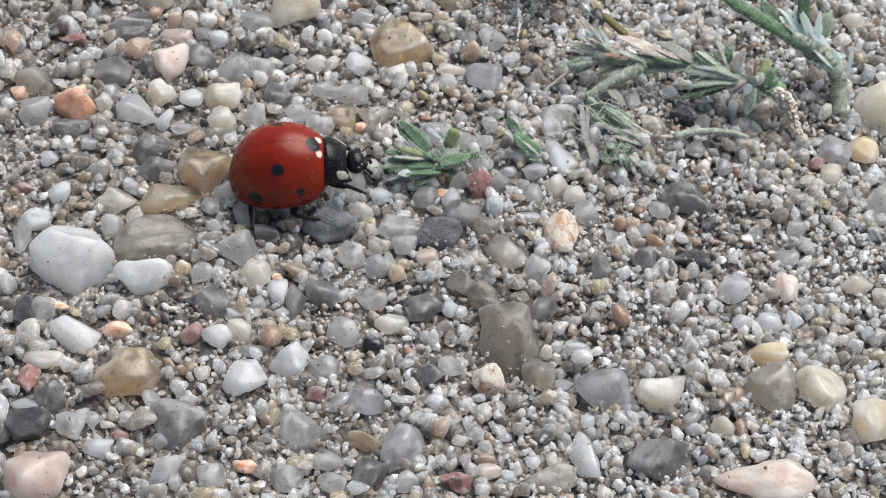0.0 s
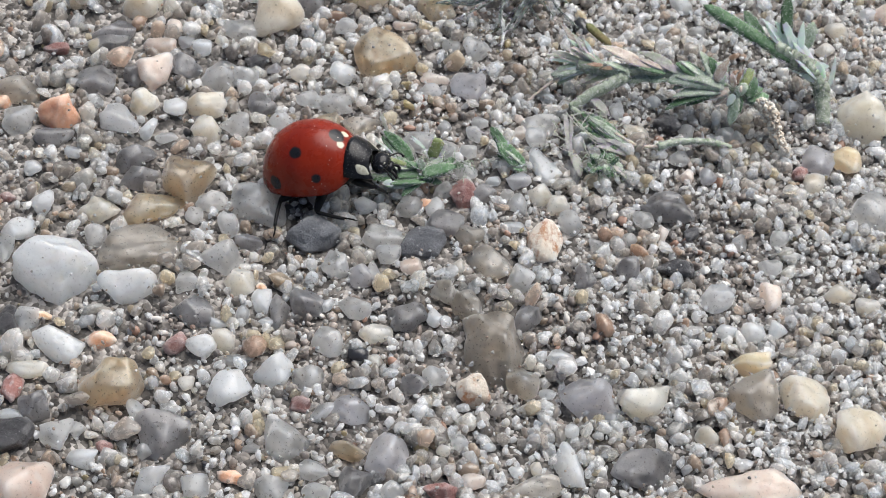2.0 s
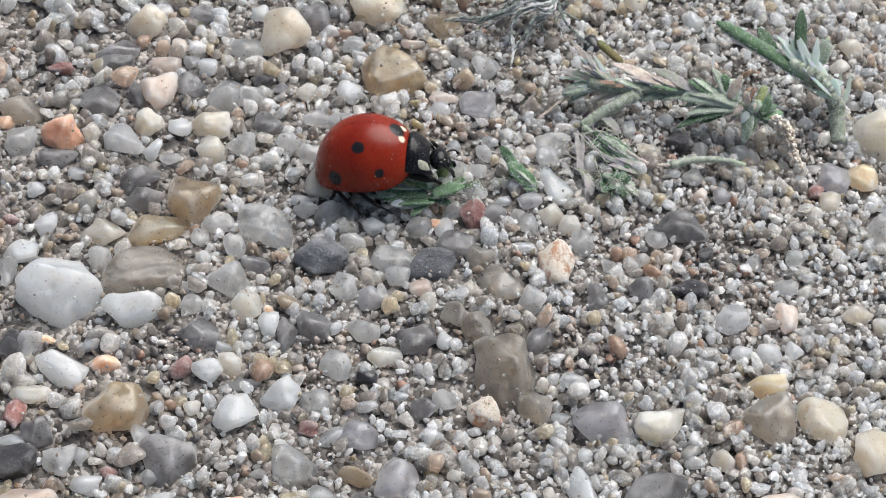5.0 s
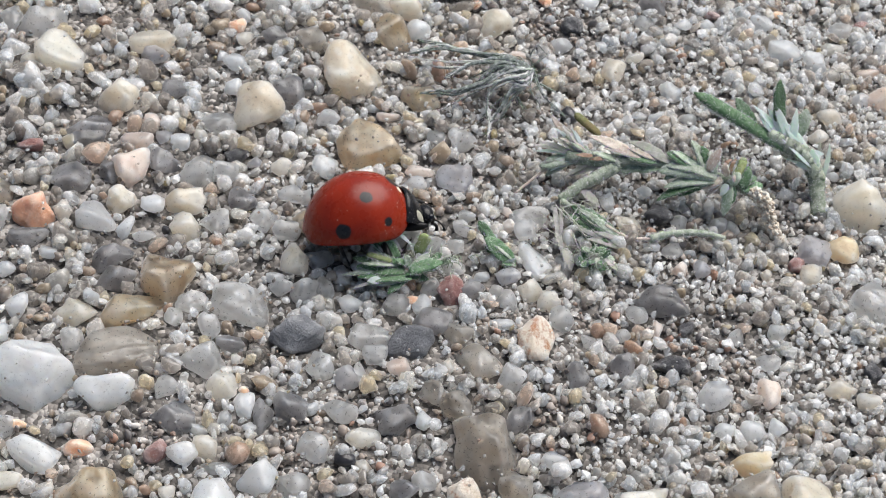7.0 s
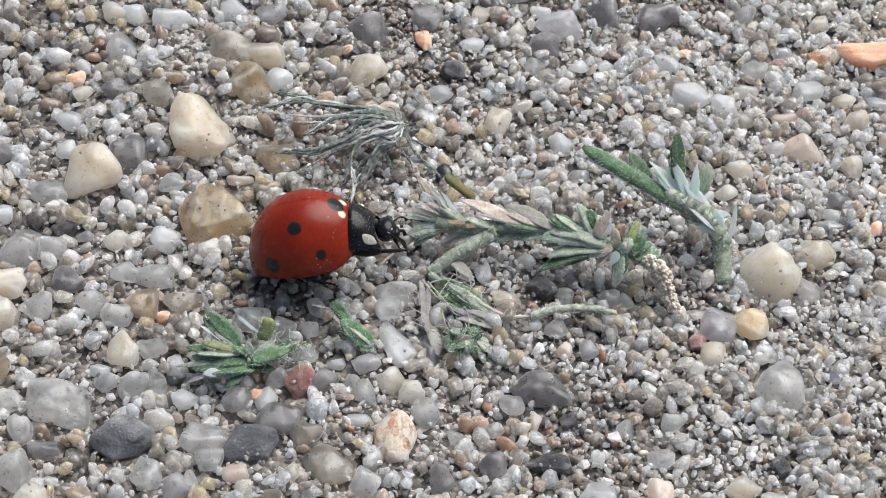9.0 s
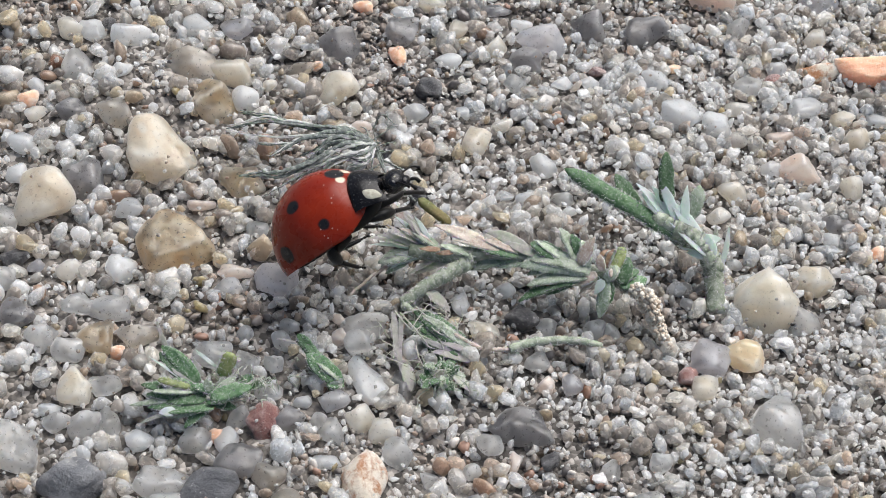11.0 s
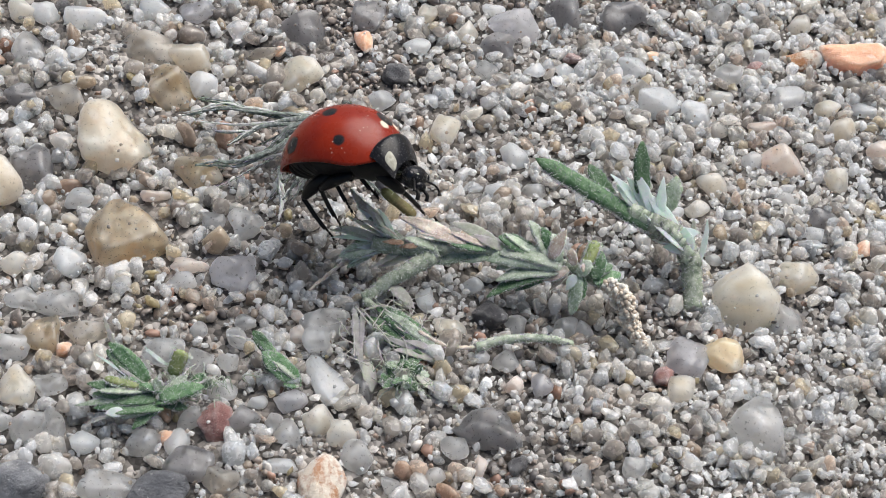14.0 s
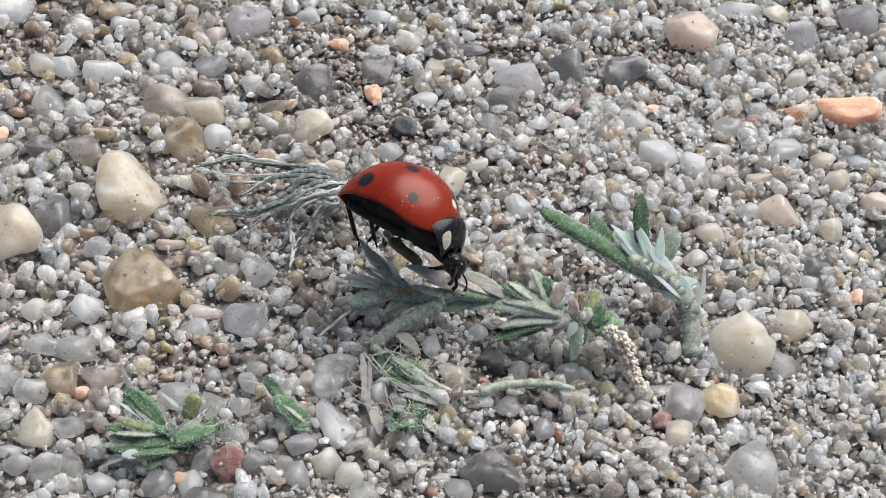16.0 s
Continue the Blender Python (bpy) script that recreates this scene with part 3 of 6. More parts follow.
pebble("K", 25.58, 19.66, 1.46, 1.19, 91)
pebble("P", 27.80, 22.09, 1.49, 1.36, 13)
pebble("K", 19.69, 17.96, 1.45, 1.36, 12)
pebble("K", 19.10, 16.36, 1.26, 0.99, 12)
pebble("W", 18.18, 16.00, 0.74, 0.70, 12)
pebble("K", 23.78, 13.11, 2.10, 1.99, 12)
pebble("Y", 21.59, 11.04, 3.17, 3.04, 12)
pebble("C", 23.45, 10.81, 2.20, 1.68, 12)
pebble("L", 19.09, 7.53, 2.15, 1.92, 12)
pebble("R", 20.73, 7.89, 1.89, 1.78, 12)
pebble("W", 24.55, 15.88, 1.03, 0.99, 91)
pebble("O", 26.84, 15.66, 0.85, 0.87, 12)
pebble("G", 24.79, 17.03, 1.72, 1.17, 12)
pebble("D", 28.08, 19.47, 0.88, 0.89, 12)
pebble("C", 23.28, 17.86, 0.87, 0.77, 12)
pebble("W", 23.26, 18.65, 0.81, 0.47, 12)
pebble("W", 10.43, 18.02, 1.40, 1.31, 13)
pebble("W", 9.67, 15.72, 0.86, 0.88, 12)
pebble("C", 11.49, 16.01, 1.15, 0.88, 12)
pebble("K", 6.90, 19.37, 2.06, 1.50, 98)
pebble("C", -9.54, 5.04, 1.60, 1.09, 12)
pebble("A", -8.27, 3.29, 2.24, 1.61, 106)
pebble("T", -6.39, 3.84, 2.38, 1.62, 12)
pebble("C", -9.25, 2.30, 1.57, 1.33, 12)
pebble("O", -7.09, 2.65, 0.68, 0.69, 12)
pebble("K", -8.41, 0.25, 1.80, 1.57, 106)
pebble("C", -7.13, 0.54, 1.55, 1.31, 12)
pebble("W", -9.19, -0.91, 1.12, 0.67, 12)
pebble("C", -8.74, -1.59, 1.27, 0.90, 12)
pebble("C", -7.57, -1.41, 1.52, 1.55, 12)
pebble("C", -6.55, -1.15, 1.52, 1.04, 105)
pebble("W", -5.05, -1.75, 1.26, 1.08, 12)
pebble("C", -2.70, -1.44, 1.52, 1.29, 12)
pebble("C", -2.97, 3.28, 1.84, 1.47, 12)
pebble("C", -1.39, 3.31, 1.26, 1.28, 12)
pebble("C", -0.20, 3.27, 1.05, 0.91, 102)
pebble("C", -0.11, 1.71, 1.24, 0.95, 12)
pebble("C", 0.04, 5.76, 0.96, 0.93, 12)
pebble("C", -1.82, 4.88, 0.90, 0.81, 103)
pebble("W", 1.44, 1.44, 0.88, 0.63, 12)
pebble("C", 3.43, 6.09, 2.28, 1.50, 12)
pebble("P", 2.40, 5.45, 0.80, 0.76, 12)
pebble("P", 2.22, 6.42, 0.64, 0.60, 12)
pebble("W", 7.59, 8.19, 1.22, 1.05, 98)
pebble("K", 8.80, 6.92, 1.61, 1.23, 12)
pebble("C", 13.78, 8.31, 1.22, 1.10, 96)
pebble("G", 5.71, 3.21, 1.96, 1.20, 100)
pebble("C", 11.37, 5.82, 1.17, 1.19, 12)
pebble("C", -8.14, 5.12, 2.08, 1.63, 12)
pebble("Y", -24.45, 12.20, 3.01, 2.61, 14)
pebble("C", -26.20, 14.88, 3.13, 2.83, 106)
pebble("C", -28.03, 14.82, 2.08, 1.41, 107)
pebble("K", -19.67, 14.73, 2.77, 1.94, 15)
pebble("L", -19.28, 13.84, 1.65, 1.26, 14)
pebble("K", -20.32, 9.57, 2.29, 2.06, 14)
pebble("P", -18.10, 8.43, 1.17, 1.02, 104)
pebble("L", -17.19, 7.32, 0.93, 0.88, 14)
pebble("W", -16.27, 7.21, 1.13, 1.15, 14)
pebble("Y", -15.28, 8.03, 0.80, 0.75, 14)
pebble("O", -15.24, 17.23, 1.12, 0.93, 15)
pebble("W", -14.72, 14.14, 1.45, 1.33, 14)
pebble("W", -14.38, 12.13, 1.02, 0.97, 14)
pebble("C", -14.45, 9.26, 2.18, 1.71, 14)
pebble("G", -21.47, 7.28, 2.65, 1.69, 14)
pebble("K", -25.87, 11.42, 1.22, 0.90, 14)
pebble("G", -17.51, 11.29, 1.53, 1.38, 14)
pebble("T", -25.20, 1.79, 2.48, 2.36, 15)
pebble("O", -22.47, 0.11, 2.36, 2.34, 106)
pebble("O", -25.76, 0.49, 0.99, 0.84, 15)
pebble("C", -24.42, -0.77, 1.79, 1.83, 15)
pebble("R", -22.10, 5.83, 0.88, 0.90, 15)
pebble("M", -24.12, 5.16, 1.52, 0.86, 15)
pebble("P", -18.49, 6.64, 2.04, 1.04, 15)
pebble("P", -18.27, 4.55, 2.35, 2.05, 105)
pebble("G", -19.34, 4.32, 2.01, 1.54, 105)
pebble("C", -14.82, 5.66, 2.36, 2.24, 104)
pebble("C", -13.42, 5.91, 1.52, 1.31, 15)
pebble("L", -12.04, 7.03, 0.82, 0.69, 15)
pebble("D", -13.06, 7.19, 1.36, 0.87, 15)
pebble("K", -18.28, 2.16, 1.66, 1.52, 15)
pebble("K", -15.03, 3.21, 2.26, 1.70, 15)
pebble("Y", -14.61, 1.50, 1.71, 1.61, 15)
pebble("C", -13.19, 2.19, 1.65, 1.42, 15)
pebble("C", -10.63, 2.85, 1.66, 1.52, 102)
pebble("G", -12.02, 4.02, 1.67, 1.53, 15)
pebble("W", -16.60, 2.42, 1.33, 1.18, 15)
pebble("W", -17.58, 0.69, 1.48, 0.74, 73)
pebble("B", -19.29, 0.58, 2.46, 1.67, 151)
pebble("C", -16.53, 0.33, 1.31, 0.67, 15)
pebble("G", -22.33, -1.45, 2.27, 1.32, 15)
pebble("W", -21.02, -2.21, 1.03, 0.92, 14)
pebble("G", -17.76, -1.58, 2.27, 1.82, 14)
pebble("A", -14.62, -2.27, 3.23, 3.02, 104)
pebble("G", -16.72, 5.44, 1.85, 1.72, 15)
pebble("G", -21.19, 6.34, 2.04, 1.38, 15)
pebble("G", -21.31, 3.29, 2.34, 2.04, 15)
pebble("B", -3.12, 7.31, 1.36, 0.97, 15)
pebble("W", 4.00, 3.19, 2.78, 1.42, 122)
pebble("D", 10.37, 8.05, 1.62, 1.45, 15)
pebble("W", 9.47, 9.63, 0.96, 0.91, 15)
pebble("C", 11.83, 8.91, 0.75, 0.76, 15)
pebble("C", 11.60, 7.79, 1.02, 1.04, 15)
pebble("W", 11.95, 15.30, 0.71, 0.65, 15)
pebble("W", -21.60, -5.99, 1.42, 1.29, 107)
pebble("K", -18.64, -5.67, 2.21, 1.55, 14)
pebble("A", -15.97, -4.83, 3.81, 1.94, 27)
pebble("W", -22.72, -3.82, 1.12, 1.04, 107)
pebble("M", -23.43, -6.00, 0.95, 0.71, 14)
pebble("W", -22.31, -7.96, 1.87, 1.43, 14)
pebble("W", -19.74, -10.37, 4.56, 4.08, 14)
pebble("C", -22.55, -9.33, 1.86, 0.95, 107)
pebble("C", -18.33, -7.34, 1.25, 1.21, 106)
pebble("T", -15.92, -7.85, 5.15, 2.70, 39)
pebble("W", -15.68, -10.41, 3.23, 2.25, 33)
pebble("C", -11.61, -7.31, 2.38, 2.23, 14)
pebble("Y", -10.33, -8.67, 1.86, 1.74, 103)
pebble("C", -11.83, -5.12, 1.33, 1.23, 103)
pebble("C", -13.09, -3.44, 1.76, 1.30, 14)
pebble("C", -10.51, -3.31, 2.88, 2.61, 14)
pebble("G", -10.55, -5.78, 1.58, 1.12, 14)
pebble("C", -13.69, -4.76, 1.27, 0.97, 104)
pebble("G", -12.22, -11.03, 2.29, 2.02, 14)
pebble("C", -13.01, -9.29, 1.54, 1.26, 104)
pebble("W", -8.95, -9.60, 1.48, 1.13, 103)
pebble("O", -9.22, -8.56, 0.56, 0.57, 14)
pebble("C", -9.75, -10.51, 0.92, 0.75, 103)
pebble("G", -7.96, -9.92, 2.15, 1.10, 102)
pebble("W", -8.51, -10.75, 0.79, 0.56, 14)
pebble("W", -10.84, -11.50, 1.07, 0.62, 14)
pebble("D", -21.10, -13.50, 1.81, 1.23, 107)
pebble("C", -20.28, -13.31, 1.36, 1.38, 14)
pebble("O", -19.41, -12.84, 1.21, 0.49, 14)
pebble("W", -18.19, -14.48, 2.70, 1.98, 164)
pebble("G", -17.30, -2.70, 2.25, 1.64, 14)
pebble("N", -7.35, -4.45, 3.0, 2.1, 20)
pebble("O", -1.84, -1.03, 0.84, 0.79, 14)
pebble("W", -1.34, -1.25, 1.45, 1.05, 100)
pebble("C", -3.64, -3.89, 2.39, 1.56, 14)
pebble("N", -1.58, -3.80, 2.71, 1.88, 14)
pebble("G", -0.57, -2.16, 2.09, 1.96, 14)
pebble("M", 0.01, -0.06, 1.79, 1.59, 99)
pebble("G", 1.05, 0.35, 1.47, 1.33, 14)
pebble("L", 2.80, 1.65, 1.48, 1.07, 14)
pebble("K", 4.09, 0.91, 1.37, 1.40, 14)
pebble("K", 5.08, 0.55, 1.30, 1.26, 14)
pebble("C", 5.98, -0.46, 1.55, 1.39, 97)
pebble("C", 2.97, 0.03, 1.37, 1.19, 98)
pebble("S", 4.82, -2.22, 2.76, 2.03, 98)
pebble("W", 3.05, -1.55, 1.29, 0.82, 14)
pebble("C", -5.84, -6.00, 1.73, 1.47, 101)
pebble("L", -4.33, -6.59, 1.41, 1.34, 14)
pebble("P", -1.92, -5.46, 1.26, 1.09, 14)
pebble("C", -3.14, -4.91, 1.42, 1.13, 14)
pebble("C", -3.80, -6.21, 1.26, 0.77, 101)
pebble("T", 2.04, -4.20, 2.54, 2.26, 14)
pebble("T", 0.79, -2.96, 1.53, 1.30, 14)
pebble("K", 0.51, -4.95, 0.95, 0.80, 99)
pebble("C", 3.90, -4.95, 1.58, 1.48, 98)
pebble("C", -4.25, -8.86, 1.70, 1.51, 14)
pebble("W", -5.79, -8.98, 0.99, 0.76, 14)
pebble("G", -6.66, -9.11, 1.85, 1.89, 14)
pebble("G", -1.57, -8.62, 2.32, 2.05, 14)
pebble("W", -0.11, -8.44, 1.08, 0.95, 100)
pebble("Y", -2.90, -10.18, 1.84, 1.25, 14)
pebble("T", 0.07, -6.85, 1.72, 1.43, 100)
pebble("T", 1.34, -7.33, 1.87, 1.75, 99)
pebble("T", 3.05, -9.46, 4.61, 3.29, 140)
pebble("G", 4.61, -7.27, 1.87, 1.59, 98)
pebble("G", 7.19, -3.93, 1.59, 1.29, 97)
pebble("G", 11.00, 1.96, 2.79, 2.17, 14)
pebble("C", 9.89, 0.75, 1.17, 1.13, 14)
pebble("P", 11.06, 0.07, 1.30, 0.59, 96)
pebble("D", 12.57, 0.42, 0.97, 0.99, 14)
pebble("C", 9.26, -0.60, 0.91, 0.86, 96)
pebble("D", 11.88, -2.18, 2.40, 1.24, 14)
pebble("G", 9.49, -2.79, 1.60, 1.46, 96)
pebble("B", 14.27, -3.61, 1.97, 1.94, 14)
pebble("P", 17.11, -2.85, 1.97, 1.30, 94)
pebble("C", 16.98, -0.71, 1.29, 1.18, 14)
pebble("K", 18.97, 5.74, 1.34, 1.36, 14)
pebble("K", 20.86, -1.55, 1.92, 1.31, 14)
pebble("K", 22.26, -2.16, 1.28, 1.14, 14)
pebble("D", 22.50, 0.07, 1.46, 0.99, 92)
pebble("C", 22.31, 4.78, 2.99, 2.58, 92)
pebble("W", 15.05, -5.62, 1.38, 0.96, 14)
pebble("W", 16.37, -5.31, 1.32, 1.15, 14)
pebble("W", 17.69, -4.80, 1.07, 1.09, 14)
pebble("C", 15.21, 0.47, 1.04, 0.93, 14)
pebble("C", 17.33, 1.20, 1.04, 1.00, 14)
pebble("C", 7.51, -1.44, 0.77, 0.79, 14)
pebble("Y", -19.20, -16.42, 2.22, 1.06, 13)
pebble("M", -19.59, -17.74, 1.82, 1.20, 107)
pebble("A", -15.12, -16.15, 3.50, 3.32, 105)
pebble("B", -13.52, -17.38, 1.06, 0.96, 105)
pebble("Y", -11.46, -15.43, 0.83, 0.85, 13)
pebble("G", -11.75, -18.71, 2.77, 2.52, 13)
pebble("C", -16.76, -19.82, 1.88, 1.71, 106)
pebble("W", -15.25, -20.74, 1.58, 1.05, 13)
pebble("M", -14.39, -19.85, 0.92, 0.71, 13)
pebble("C", -15.91, -19.22, 0.81, 0.83, 13)
pebble("K", -11.02, -17.73, 0.88, 0.78, 13)
pebble("D", -18.79, -20.49, 2.13, 2.06, 13)
pebble("P", -17.56, -23.10, 3.17, 3.00, 13)
pebble("W", -19.34, -19.18, 1.45, 0.74, 13)
pebble("W", -9.27, -15.37, 2.32, 2.30, 103)
pebble("W", -7.44, -13.86, 2.10, 1.99, 13)
pebble("W", -11.31, -13.14, 1.66, 1.54, 14)
pebble("K", -10.30, -12.52, 1.27, 1.29, 14)
pebble("C", -9.34, -13.49, 1.80, 0.61, 13)
pebble("C", -5.87, -17.49, 2.49, 2.39, 13)
pebble("C", -7.49, -18.40, 0.87, 0.59, 13)
pebble("B", -11.78, -21.26, 2.15, 1.31, 74)
pebble("C", -9.58, -21.25, 1.43, 1.46, 13)
pebble("O", -8.04, -20.20, 1.44, 0.88, 13)
pebble("M", -12.59, -13.25, 1.21, 1.23, 14)
pebble("O", -16.23, -13.74, 1.50, 0.92, 14)
pebble("G", -18.28, -18.49, 1.61, 1.64, 13)
pebble("C", -12.46, -19.75, 0.87, 0.88, 13)
pebble("C", -6.05, -20.43, 1.72, 1.46, 13)
pebble("M", -5.74, -15.46, 1.19, 0.91, 13)
pebble("C", -5.13, -11.50, 1.82, 1.86, 14)
pebble("C", -5.67, -13.76, 1.65, 1.68, 13)
pebble("K", -2.57, -11.88, 0.85, 0.80, 101)
pebble("B", -4.58, -15.53, 1.60, 0.85, 53)
pebble("L", -3.25, -15.12, 2.08, 1.82, 13)
pebble("A", -2.92, -17.43, 1.90, 1.01, 7)
pebble("L", -1.04, -17.02, 2.49, 2.24, 101)
pebble("C", -4.31, -18.87, 1.45, 1.24, 13)
pebble("G", -2.18, -19.07, 1.74, 1.77, 13)
pebble("D", -1.15, -18.59, 0.81, 0.71, 13)
pebble("G", -0.40, -12.66, 1.51, 1.38, 13)
pebble("C", 0.48, -11.90, 1.36, 1.23, 100)
pebble("S", 2.55, -12.16, 1.96, 1.69, 99)
pebble("T", 4.88, -11.25, 1.82, 1.79, 98)
pebble("B", 6.53, -9.36, 1.41, 1.13, 14)
pebble("L", 8.39, -11.54, 3.03, 2.47, 13)
pebble("W", 7.73, -13.67, 0.84, 0.85, 13)
pebble("C", 2.40, -15.60, 0.95, 0.84, 99)
pebble("W", 7.94, -15.87, 2.83, 1.44, 120)
pebble("W", 5.40, -16.74, 0.82, 0.66, 13)
pebble("W", 3.86, -15.51, 0.71, 0.54, 13)
pebble("K", 6.33, -16.35, 0.88, 0.60, 98)
pebble("P", 3.46, -17.88, 1.16, 1.04, 13)
pebble("T", 6.32, -17.42, 2.92, 1.49, 13)
pebble("M", 1.93, -18.74, 1.74, 1.18, 13)
pebble("C", -3.91, -20.08, 1.44, 1.17, 13)
pebble("C", -0.34, -19.26, 1.30, 1.18, 13)
pebble("B", 6.27, -11.72, 0.91, 0.68, 13)
pebble("Y", 1.66, -16.27, 0.71, 0.66, 13)
pebble("Y", 11.34, -11.19, 3.02, 1.72, 38)
pebble("R", 16.43, -7.55, 2.16, 1.41, 13)
pebble("T", 16.68, -9.65, 3.04, 2.79, 94)
pebble("K", 19.13, -9.22, 2.90, 2.48, 156)
pebble("K", 21.93, -10.87, 2.86, 2.76, 92)
pebble("K", 14.50, -12.67, 1.34, 1.22, 13)
pebble("P", 16.81, -15.60, 5.27, 2.51, 13)
pebble("G", 11.45, -15.17, 3.24, 2.40, 13)
pebble("C", 10.21, -11.22, 1.06, 0.92, 96)
pebble("B", 9.48, -12.43, 1.05, 0.76, 96)
pebble("Y", 10.33, 6.52, 0.61, 0.57, 8)
pebble("C", 14.59, 8.34, 0.91, 0.83, 98)
pebble("L", 13.10, 4.89, 1.28, 0.98, 98)
pebble("P", 11.91, 4.53, 0.85, 0.85, 8)
pebble("M", 18.25, 6.38, 0.99, 0.98, 98)
pebble("K", 16.61, 5.22, 0.68, 0.63, 98)
pebble("C", -0.12, 4.75, 1.13, 1.02, 98)
pebble("C", 2.41, 0.46, 0.99, 0.98, 98)
pebble("C", -1.13, 0.03, 1.10, 1.08, 8)
pebble("C", 3.31, 5.04, 1.56, 1.46, 98)
pebble("C", 20.02, 13.45, 0.78, 0.74, 8)
pebble("L", 17.95, 10.74, 0.79, 0.73, 98)

# ---- loose grains between the pebbles ----


# patches where the bed is darker and pale grains are few: x, y and half-widths
# some are brown soil; others paint the shade beside and under plants
DARK_BEDS = [(0.0, 26.4, 2.8, 2.1), (3.4, 21.8, 1.7, 1.4), (-16.7, 25.3, 1.5, 2.6), (1.1, 27.3, 1.2, 1.3), (-2.9, 5.0, 1.2, 1.3), (3.8, 9.0, 0.5, 0.5), (-5.7, -11.9, 1.6, 1.8), (-2.1, -9.2, 1.7, 1.6), (14.3, -0.6, 2.1, 1.9), (6.3, -7.2, 1.4, 1.7), (-13.0, -12.2, 1.1, 1.6), (-2.9, 5.6, 1.6, 1.3), (11.5, 6.6, 1.7, 1.4), (17.6, 10.5, 1.0, 1.8), (16.2, 30.2, 1.8, 1.7), (7.7, 29.1, 1.5, 1.7), (-1.2, 16.4, 1.6, 1.0), (2.6, 18.3, 0.5, 0.6), (-2.1, 14.1, 0.8, 0.7), (2.3, 15.2, 1.2, 0.8), (0.8, 15.2, 1.0, 0.8), (7.7, 0.3, 1.0, 0.8), (12.1, 0.4, 0.9, 0.8), (1.5, 0.7, 0.7, 0.6), (-1.3, -0.8, 0.8, 0.5), (2.7, -1.9, 0.9, 0.7), (8.6, 2.3, 0.7, 0.7), (5.2, -0.0, 0.6, 0.6), (15.6, 4.4, 0.6, 0.6)]


def darkness(x, y):
    """How far a spot lies in one of the dark patches, 0 to 1."""
    deep = np.zeros_like(x)
    for bx, by, rx, ry in DARK_BEDS:
        deep = np.maximum(deep, np.clip(1.6 - np.hypot((x - bx) / rx, (y - by) / ry) * (1 + 0.2 * np.sin(2.3 * x) * np.cos(1.9 * y)), 0, 1))
    return deep


def scatter(name, label, mat, count, low, high, level, seed, sharp, height, keep_off, fine_side=0.0, power=1.6, smooth=True, lean=0.0, clump=0.0, dark=0.0):
    """Grains strewn over the bed as one mesh. keep_off: how far they stay out of the pebbles (1: wholly)."""
    rng = np.random.default_rng(seed)
    x, y = rng.uniform(-35, 36, count * 3), rng.uniform(-29, 46, count * 3)
    size = low + (high - low) * rng.uniform(0, 1, count * 3) ** power
    # coarser towards the near left, finer to the right
    coarse = np.clip(0.5 - 0.018 * x - 0.006 * y, 0, 1)
    size *= 1 - fine_side * (1 - coarse) * 0.45
    ok = rng.uniform(0, 1, count * 3) < 0.5 + lean * 0.02 * x + (0.5 if not lean else 0)
    # loose drifts: coarser grains gather in some places, finer ones in others
    drift = np.sin(0.83 * x + 0.35 * y) + np.sin(0.71 * y - 0.44 * x + 2) + np.sin(0.38 * x + 0.52 * y + 4)
    ok &= rng.uniform(0, 1, count * 3) < 0.62 + clump * drift * 0.3
    # dark above 0: only in the dark patches; below 0: thinned out there
    deep = darkness(x, y)
    ok &= rng.uniform(0, 1, count * 3) < (deep if dark > 0 else 1 + dark * deep)
    for px, py, length, width, turn, _, _ in PEBBLES:
        c, s = math.cos(radians(turn)), math.sin(radians(turn))
        dx, dy = x - px, y - py
        ok &= ((dx * c + dy * s) / (length / 2 * keep_off + size * 0.25)) ** 2 + ((dy * c - dx * s) / (width / 2 * keep_off + size * 0.25)) ** 2 > 1
    pick = np.flatnonzero(ok)[:count]
    x, y, size = x[pick], y[pick], size[pick]
    shapes = [stone_shape(rng, level, sharp, 0.06, 11)[0] for _ in range(40)]
    f = BALLS[level][1]
    n = len(x)
    q = rng.normal(size=(n, 4))
    q /= np.linalg.norm(q, axis=1, keepdims=True)
    w, a, b, c = q.T
    rot = np.stack([1 - 2 * (b * b + c * c), 2 * (a * b - c * w), 2 * (a * c + b * w), 2 * (a * b + c * w), 1 - 2 * (a * a + c * c), 2 * (b * c - a * w), 2 * (a * c - b * w), 2 * (b * c + a * w), 1 - 2 * (a * a + b * b)], -1).reshape(n, 3, 3)
    shape = np.array(shapes)[rng.integers(0, 40, n)]
    axes = size[:, None] / 2 * np.stack([rng.uniform(0.85, 1.35, n), rng.uniform(0.75, 1.1, n), rng.uniform(0.45, 0.9, n)], -1)
    v = np.einsum("nij,nvj->nvi", rot, shape * axes[:, None, :])
    z = -0.30 + relief(x, y) + size * rng.uniform(0.1, 0.45, n) + height * rng.uniform(0, 1, n)
    v += np.stack([x, y, z], -1)[:, None, :]
    faces = (f[None] + (np.arange(n) * shape.shape[1])[:, None, None]).reshape(-1, 3)
    ob = new(name, mesh_of(name, v.reshape(-1, 3), faces, [mat], smooth and level > 1))
    tagged(ob, label, "sand", kind="stuff")


